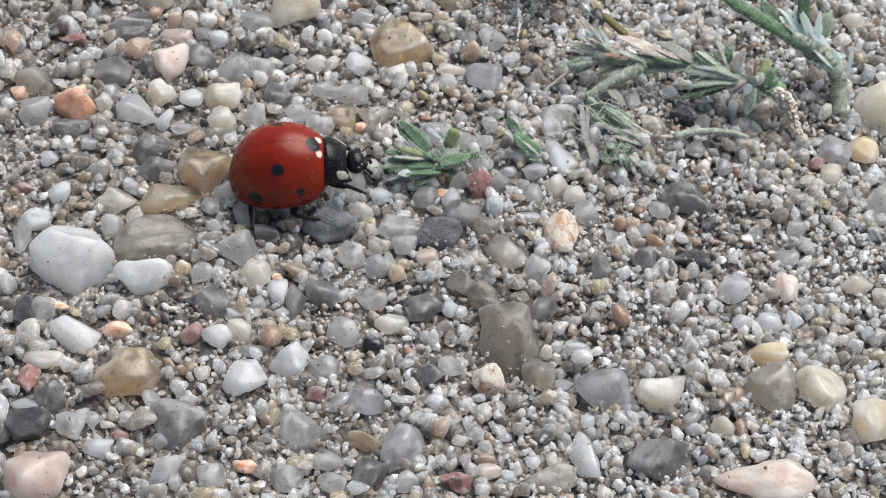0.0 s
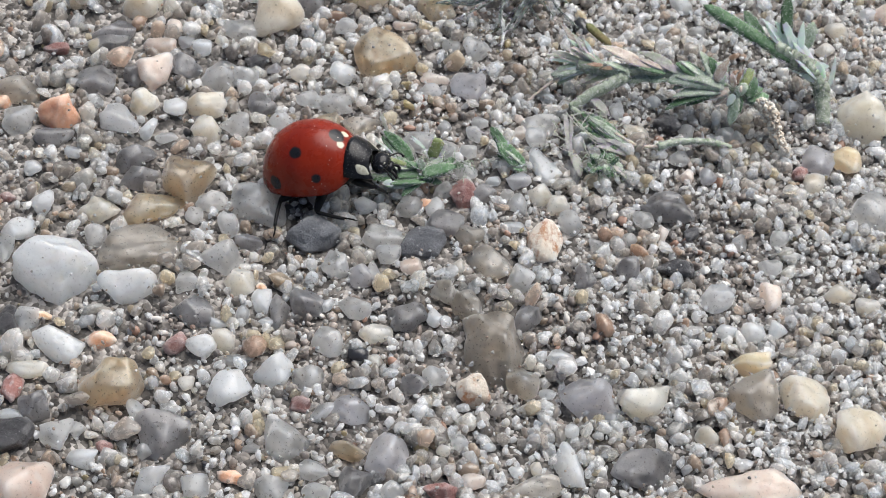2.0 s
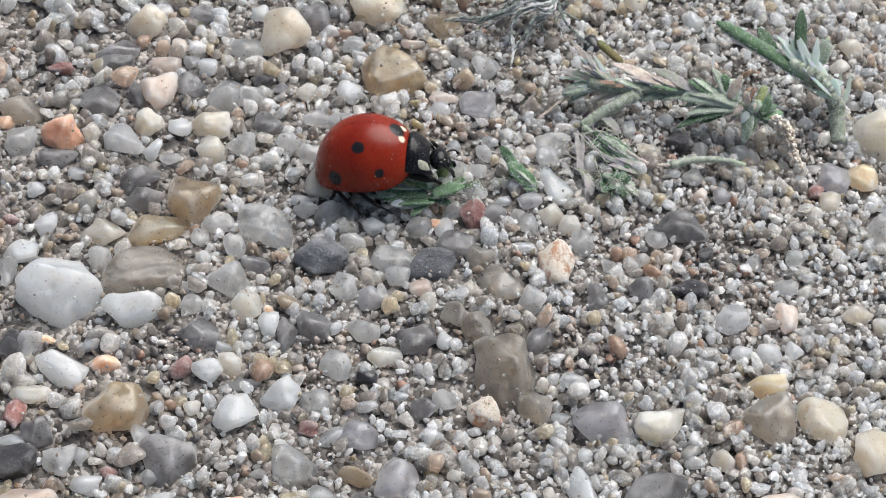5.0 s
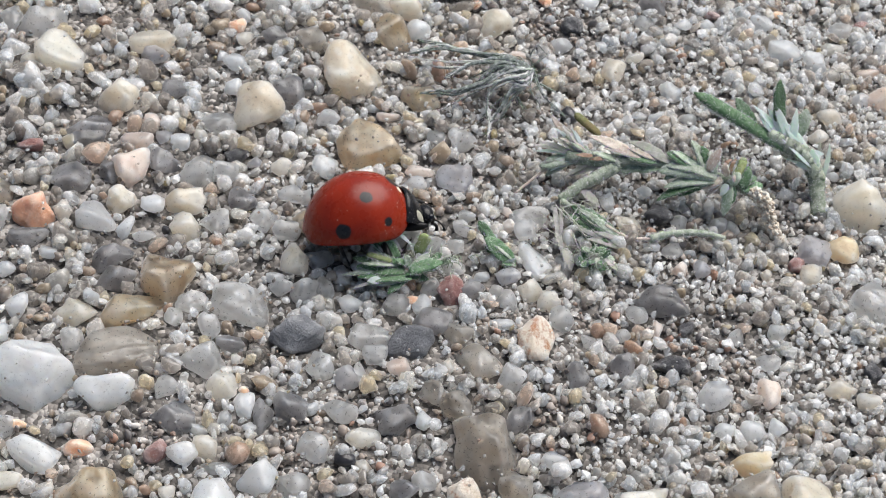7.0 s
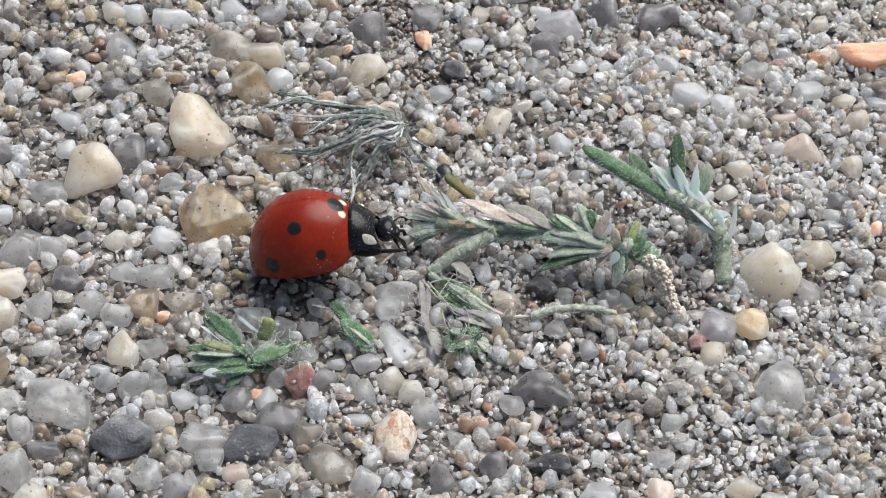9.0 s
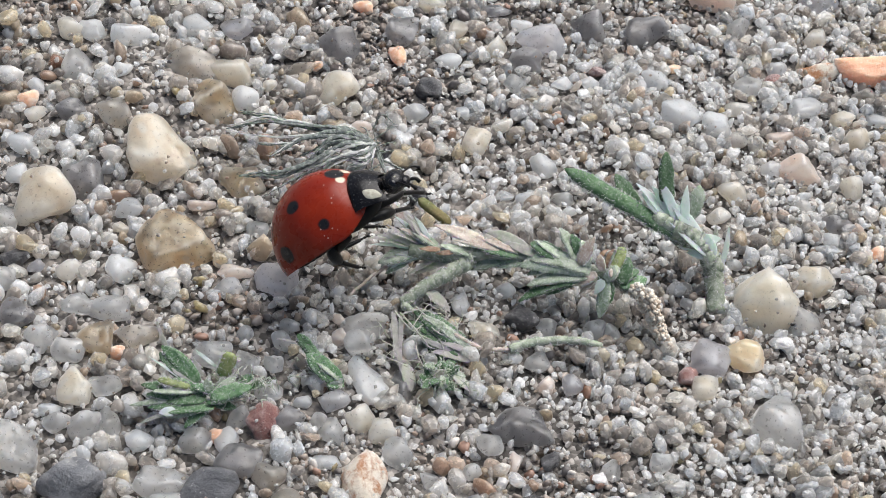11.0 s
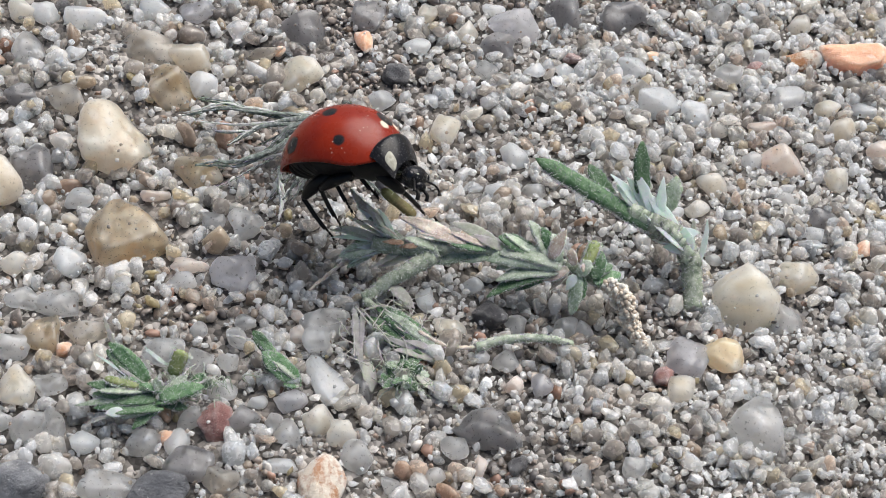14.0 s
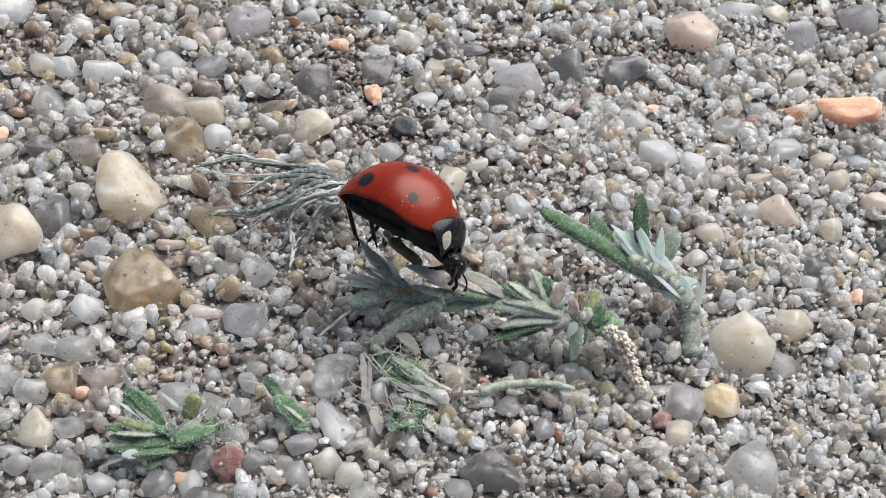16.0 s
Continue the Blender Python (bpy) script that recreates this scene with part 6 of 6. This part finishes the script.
def elytron(side):
    """One wing case: a quarter dome with a turned-under rim, cut off slantwise at the shoulder."""
    n, k = 34, 26
    th = np.linspace(0, math.pi, n)[:, None]
    ph = np.linspace(0, math.pi / 2 + 0.10, k)[None, :]
    lat = np.sin(ph) * np.ones_like(th)
    x = -A * np.cos(th) * np.ones_like(ph)
    rad = np.sin(th) ** 0.86
    y = B * rad * np.sin(ph)
    z = C * rad * np.cos(ph)
    # blunter in front, pointed behind; the rim rises to shoulder and tip
    front = np.clip(x / A, 0, 1)
    x = np.where(x > 0, x * 0.92, x * (1 + 0.06 * (x / A) ** 2))
    z = z + 0.10 * np.sin(ph) ** 6 * (abs(x) / A) ** 2 - 0.52 * np.clip(-x / A, 0, 1) ** 3 - 0.22 * np.exp(-(((x - 1.5) / 0.8) ** 2)) * lat**4
    y = y * (1 - 0.05 * front) + 0.012
    p = np.stack([x, y * side, z], -1)
    inner = p * (0.965, 0.965, 0.955) + (0, 0.0, -0.02)
    q = np.concatenate([p, inner[:, ::-1]], 1)
    return grid_mesh("elytron", q[::-1] if side > 0 else q, RED)


def oval(name, centre, radii, mat, level=3, squash=None):
    v, f = BALLS[level]
    v = v * radii
    if squash:
        v = squash(v)
    return mesh_of(name, v + centre, f, [mat])


def build_ladybird():
    bug = new("ladybird")
    bug.empty_display_size = 0.002
    tagged(bug, "red ladybird beetle with black spots, dusted with sand", "ladybird")
    part("elytron", elytron(1), bug, "glossy red wing case with black spots")
    part("elytron", elytron(-1), bug, "glossy red wing case with black spots")

    def belly_form(v):
        v = v.copy()
        v[:, 2] = np.where(v[:, 2] > 0, v[:, 2] * 0.7, v[:, 2])
        return v

    part("abdomen", oval("abdomen", (-0.35, 0, -0.10), (2.35, 2.12, 0.62), BELLY, 3, belly_form), bug, "black underside")
    for k in range(5):
        x = -2.2 + 0.42 * k
        w = 2.1 * math.sqrt(max(0.05, 1 - (x / 2.7) ** 2))
        part("abdomen_ring", oval("abdomen_ring", (x, 0, -0.30), (0.24, w, 0.40), BELLY, 2), bug)
    part("thorax", oval("thorax", (1.55, 0, -0.20), (1.25, 1.55, 0.62), BELLY, 3), bug)
    # neck shield: a short rounded saddle with pale front corners

    def shield_at(u, a):
        arc = a * 1.28
        half = 1.56 * (1 - 0.34 * np.clip(u, 0, 1.2) ** 2) * (1 - 0.10 * np.clip(1 - u, 0, 1) ** 5)
        sag = (1.32 - 0.42 * u) * (1 - np.cos(arc)) / (1 - math.cos(1.28))
        x = 2.22 + 1.16 * u - 0.22 * (1 - u) * abs(a) ** 2 + 0.30 * u * abs(a) ** 3
        z = 1.50 - 0.80 * np.clip(u, 0, 1.2) ** 1.6 - 0.10 * np.clip(1 - u * 5, 0, 1) ** 2 - sag
        return np.stack(np.broadcast_arrays(x, half * np.sin(arc) / math.sin(1.28), z), -1)

    top = shield_at(np.linspace(0, 1, 22)[:, None], np.linspace(-1, 1, 44)[None, :])
    mid = top.mean((0, 1)) - (0, 0, 0.5)
    low = mid + (top - mid) * 0.86
    skin = np.concatenate([top, low[:, ::-1], top[:, :1]], 1)
    shield = part("pronotum", grid_mesh("pronotum", skin, BLACK), bug, "black neck shield with ivory corners")
    part("pronotum_core", oval("pronotum_core", (2.75, 0, 0.36), (0.60, 1.10, 0.60), BLACK, 3), bug)
    for s in (1, -1):
        def wrap(v, s=s):
            v = v.copy()
            four = (abs(v[:, 0] / 0.24) ** 4 + abs(v[:, 1] / 0.17) ** 4 + 1e-9) ** -0.25
            flat = np.hypot(v[:, 0] / 0.24, v[:, 1] / 0.17)
            v[:, :2] *= (flat * four)[:, None] ** 0.8
            uu = 0.74 + (v[:, 0] + 0.25 * s * v[:, 1]) / 1.2
            aa = s * 0.74 + v[:, 1] / 1.2
            p = shield_at(uu, aa)
            p[:, 2] += 0.02 + v[:, 2]
            return p

        part("ivory_patch", oval("ivory_patch", (0, 0, 0), (0.24, 0.17, 0.04), IVORY, 3, wrap), shield, "ivory corner patch")
    head = part("head", oval("head", (3.85, 0, 0.12), (0.52, 0.72, 0.52), BLACK, 3), bug, "small black head with pale marks")
    part("muzzle", oval("muzzle", (4.28, 0, -0.10), (0.25, 0.40, 0.26), BLACK, 2), head)
    for s in (1, -1):
        part("eye", oval("eye", (3.98, 0.60 * s, 0.20), (0.22, 0.17, 0.26), EYE, 2), head, "shiny black eye")
        part("pale_mark", oval("pale_mark", (4.13, 0.34 * s, 0.38), (0.10, 0.09, 0.06), IVORY, 2), head, "small ivory mark")
        line = smooth_line([(4.15, 0.5 * s, 0.15), (4.45, 0.82 * s, 0.12), (4.65, 0.98 * s, -0.02), (4.78, 1.0 * s, -0.2)], 14)
        u = np.linspace(0, 1, 14)
        v, f, _, _ = tube(line, 0.045 + 0.05 * np.clip((u - 0.75) * 4, 0, 1), 7)
        part("antenna", mesh_of("antenna", v, f, [LEGS]), head, "short clubbed antenna")
        line = smooth_line([(4.35, 0.24 * s, -0.2), (4.6, 0.36 * s, -0.34), (4.68, 0.36 * s, -0.58)], 10)
        v, f, _, _ = tube(line, np.linspace(0.07, 0.10, 10), 7)
        part("palp", mesh_of("palp", v, f, [LEGS]), head)
    return bug


# hip, thigh, shin, resting foot in the beetle's space, by pair; the left of each pair mirrors it
HIPS = [(1.95, 0.60, -0.62), (0.85, 0.85, -0.66), (-0.25, 0.85, -0.64)]
THIGH, SHIN = [1.55, 1.7, 1.85], [1.95, 2.15, 2.4]
REST = [(4.4, 0.8), (2.6, 2.5), (-1.6, 3.8)]

# on the sand: where the feet of one side tread, ahead of and aside from the body, by seconds
TREADS = [
    (0, (4.40, 0.60), (2.60, 2.50), (-1.50, 3.90)),
    (1.5, (4.39, 0.42), (3.18, 2.34), (-1.22, 4.36)),
    (2.5, (3.33, -0.76), (2.56, 2.14), (-1.16, 4.54)),
    (3.5, (4.40, 0.60), (1.68, 3.26), (0.36, 2.72)),
    (6.5, (4.41, -0.79), (0.90, 2.07), (-0.12, 1.21)),
    (7, (4.49, -0.04), (2.43, 1.16), (-1.00, 2.69)),
    (8, (3.03, 0.95), (1.94, 2.67), (-1.54, 2.69)),
    (8.5, (3.46, 0.04), (0.90, 2.92), (-2.21, 3.01)),
    (9, (4.91, -0.86), (1.26, 1.58), (-0.07, 1.64)),
]

# on the twig: where each foot stands, by seconds
FOOTHOLDS = {
    (2, -1): [(11.5, (2.78, 9.60, -0.15)), (12, (2.80, 9.60, 0.15)), (13, (3.21, 9.60, 1.95)), (14, (3.19, 9.60, 1.74)), (15, (3.07, 9.60, 2.13)), (15.5, (3.06, 10.00, 2.43)), (16, (3.61, 11.00, 3.14))],
    (1, -1): [(11.5, (2.86, 9.60, 2.57)), (12, (3.30, 9.80, 2.53)), (13, (3.40, 9.80, 2.45)), (14, (3.40, 9.80, 2.46)), (15, (3.41, 10.50, 3.72)), (15.5, (3.57, 10.80, 3.59)), (16, (4.41, 11.00, 3.18))],
    (0, -1): [(11.5, (5.06, 11.00, 3.19)), (12, (4.35, 10.60, 3.15)), (13, (7.48, 10.80, 2.66)), (14, (7.47, 10.80, 2.52)), (15, (7.48, 10.80, 2.71)), (15.5, (7.17, 10.80, 2.53)), (16, (6.85, 10.60, 2.82))],
    (0, 1): [(11.5, (5.49, 11.50, 3.47)), (12, (6.08, 11.50, 3.45)), (13, (5.20, 11.60, 3.14)), (14, (5.25, 11.60, 3.13)), (15, (5.15, 11.60, 3.26)), (15.5, (7.60, 11.00, 2.65)), (16, (7.69, 10.80, 2.26))],
    (1, 1): [(11.5, (3.39, 11.00, 1.47)), (12, (4.23, 11.00, 1.97)), (13, (4.52, 11.20, 2.82)), (14, (4.86, 11.20, 3.02)), (15, (4.37, 11.20, 2.68)), (15.5, (4.62, 11.20, 3.11)), (16, (4.94, 11.40, 3.25))],
    (2, 1): [(11.5, (1.78, 10.50, -0.32)), (12, (3.40, 10.80, 2.53)), (13, (3.41, 11.00, 2.41)), (14, (3.77, 11.00, 2.03)), (15, (4.06, 11.00, 3.34)), (15.5, (4.16, 11.00, 3.41)), (16, (3.90, 11.50, 2.90))],
}


def build_legs(bug):
    legs = []
    for pair in range(3):
        for s in (1, -1):
            lt, ls = THIGH[pair], SHIN[pair]
            x = np.linspace(0, lt, 12)
            v, f, _, _ = tube(np.stack([x, 0 * x, 0.08 * np.sin(x / lt * math.pi)], -1), 0.13 + (0.17 if pair == 2 else 0.13) * np.sin(np.clip(x / lt, 0, 1) * math.pi) ** 0.7, 9)
            thigh = part("leg", mesh_of("leg", v, f, [LEGS]), bug, "jointed black leg")
            x = np.linspace(0, ls * 0.72, 12)
            v, f, _, _ = tube(np.stack([x, 0 * x, 0.05 * np.sin(x / ls * math.pi)], -1), np.linspace(0.11, 0.095, 12), 8)
            parts = [(v, f)]
            for k in range(3):
                c = ls * (0.76 + 0.085 * k)
                vv, ff = BALLS[1]
                parts.append((vv * (0.13, 0.07, 0.06) + (c, 0, -0.01 * k), ff))
            for cs in (1, -1):
                lx = smooth_line([(ls * 0.94, 0, 0), (ls * 1.0, 0.05 * cs, 0.02), (ls * 1.05, 0.07 * cs, -0.05)], 6)
                parts.append(tube(lx, np.linspace(0.03, 0.008, 6), 5)[:2])
            at, vs, fs = 0, [], []
            for vv, ff in parts:
                vs.append(vv)
                fs.append(np.asarray(ff) + at)
                at += len(vv)
            shin = part("shin", mesh_of("shin", np.concatenate(vs), np.concatenate(fs), [LEGS]), thigh)
            legs.append((pair, s, thigh, shin))
    return legs


ladybird = build_ladybird()
LEG_PARTS = build_legs(ladybird)

BUG_PATH = [
    (0, -10.21, -2.72, 1.80, 6.6, -11.6, 12.8),
    (0.5, -9.20, -2.17, 1.81, -6.6, -16.1, 15.3),
    (1, -8.77, -1.63, 1.64, -4.9, -12.6, 10.0),
    (1.5, -8.51, -1.11, 1.66, -1.2, -18.1, 4.2),
    (2, -8.02, -1.01, 1.56, -7.3, -23.3, -2.6),
    (2.5, -7.69, -0.84, 1.59, -6.8, -17.6, -6.0),
    (3, -7.49, -0.56, 1.81, 2.9, -13.8, -12.0),
    (3.5, -7.20, -0.11, 1.63, -5.2, -16.4, 2.2),
    (4, -6.68, 0.59, 1.70, -5.1, -13.9, 4.5),
    (6.3, -5.66, 1.30, 2.06, -24.7, -17.9, 9.2),
    (6.5, -5.94, 1.41, 2.09, -26.6, -6.3, 19.9),
    (7, -5.45, 2.35, 2.01, -20.4, 0.9, 27.3),
    (7.5, -3.94, 3.99, 1.93, -18.6, -0.5, 29.9),
    (8, -2.93, 5.28, 1.98, -13.5, 3.2, 29.6),
    (8.5, -1.69, 6.21, 2.11, -12.6, -1.0, 16.6),
    (9, -0.95, 6.87, 2.31, -9.6, -18.3, 9.3),
    (11.5, 1.85, 9.14, 4.68, -39.2, -45.0, 17.2),
    (12, 2.34, 10.32, 4.88, -42.5, -34.4, 6.9),
    (12.5, 2.94, 10.93, 4.84, -42.8, -32.8, -6.9),
    (13, 3.20, 11.65, 4.82, -47.4, -23.7, -14.0),
    (13.5, 3.29, 11.48, 4.87, -44.4, -26.4, -16.0),
    (14, 3.31, 11.34, 4.91, -46.3, -26.8, -15.3),
    (14.5, 3.33, 11.37, 4.87, -43.8, -28.8, -13.8),
    (15, 3.49, 11.91, 4.37, -43.6, -27.2, -10.7),
    (15.5, 4.26, 12.00, 4.66, -52.7, -14.2, -20.8),
    (16, 5.32, 11.52, 4.84, -59.7, -3.7, -25.3),
]


def bug_at(t):
    """The beetle's pose between its rows, straight from one to the next."""
    for (t0, *a), (t1, *b) in zip(BUG_PATH, BUG_PATH[1:]):
        if t <= t1 + 1e-6:
            u = (t - t0) / (t1 - t0)
            return pose(*[(p + (q - p) * u) * (MM if n < 3 else 1) for n, (p, q) in enumerate(zip(a, b))])
    return pose(*[v * (MM if n < 3 else 1) for n, v in enumerate(BUG_PATH[-1][1:])])


def turned(x_way, z_hint):
    """A turn whose x axis runs along x_way and whose z axis leans to z_hint."""
    x = x_way.normalized()
    y = z_hint.cross(x).normalized()
    return Matrix((x, y, x.cross(y))).transposed().to_4x4()


def foothold(pair, s, t):
    """Where a foot stands on the twig."""
    holds = FOOTHOLDS[pair, s]
    for (t0, a), (t1, b) in zip(holds, holds[1:]):
        if t <= t1:
            return Vector(a).lerp(Vector(b), max(0.0, (t - t0) / (t1 - t0))) * MM
    return Vector(holds[-1][1]) * MM


def tread(pair, s, t):
    """Where a foot comes down on the sand, seen from the body."""
    if s > 0:
        return REST[pair]
    for (t0, *a), (t1, *b) in zip(TREADS, TREADS[1:]):
        if t <= t1:
            u = (t - t0) / (t1 - t0)
            return a[pair][0] + (b[pair][0] - a[pair][0]) * u, a[pair][1] + (b[pair][1] - a[pair][1]) * u
    return TREADS[-1][pair + 1]


def leg_rows(pair, s):
    """Walks one leg: the foot holds its place until the body has left it behind, then swings ahead."""
    hip = Vector(HIPS[pair]) * MM
    hip.y *= s
    lt, ls = THIGH[pair] * MM, SHIN[pair] * MM
    foot, thigh_rows, shin_rows = None, [], []
    for k in range(65):
        t = k * 0.25
        m = bug_at(t)
        yaw = Matrix.Rotation(m.to_euler().z, 3, "Z")
        up = 0.0
        if t < 10.4:
            ahead, aside = tread(pair, s, t)
            goal = m.translation + yaw @ (Vector((ahead, aside * s, 0)) * MM)
            goal.z = (0.5 if t < 9.2 else 1.2) * MM
        else:
            goal = foothold(pair, s, t)
        if foot is None:
            foot = goal.copy()
        turn_now = (k + (0 if (pair + (s > 0)) % 2 else 2)) % 4 == 0
        if t > 10.4:
            foot = goal
        elif (foot - goal).length > (0.4 * MM if turn_now else 0.9 * MM):
            foot = goal + m.to_3x3() @ Vector((0.15 * MM, 0, 0))
            up = 0.35 * MM
        local = m.inverted() @ (foot + Vector((0, 0, up)))
        way = local - hip
        far = min(max(way.length, abs(lt - ls) + 0.2 * MM), (lt + ls) * 0.985)
        way = way.normalized() * far
        c = (lt * lt + far * far - ls * ls) / (2 * lt * far)
        rise = math.acos(max(-1, min(1, c)))
        bend = Vector(((0.7, -0.8, -1.0)[pair], 0.4 * s, 0.12))
        d = way.normalized()
        perp = (bend - d * bend.dot(d)).normalized()
        knee = hip + (d * math.cos(rise) + perp * math.sin(rise)) * lt
        tm = Matrix.Translation(hip) @ turned(knee - hip, perp)
        sm = Matrix.Translation(knee) @ turned(hip + way - knee, perp)
        thigh_rows.append((t, tm))
        shin_rows.append((t, tm.inverted() @ sm))
    return thigh_rows, shin_rows


def nod_rows():
    """The neck shield and head, which bow as one, by seconds and degrees."""
    at = Matrix.Translation(Vector((1.9, 0, 0.6)) * MM)
    bows = ((0, 8), (3, 8), (6.3, 16), (7.5, 18), (8.5, 12), (9, 8), (11.5, 4), (12, 14), (12.5, 24), (14, 26), (15.5, 30), (16, 30))
    return [(t, at @ pose(0, 0, 0, 0, d, 0) @ at.inverted()) for t, d in bows]


def motions():
    for ob in ladybird.children:
        if ob.name in ("pronotum", "pronotum_core", "head"):
            walk(ob, nod_rows())
    walk(ladybird, [(t, pose(x * MM, y * MM, z * MM, rx, ry, rz)) for t, x, y, z, rx, ry, rz in BUG_PATH])
    for pair, s, thigh, shin in LEG_PARTS:
        thigh_rows, shin_rows = leg_rows(pair, s)
        walk(thigh, thigh_rows)
        walk(shin, shin_rows)


motions()
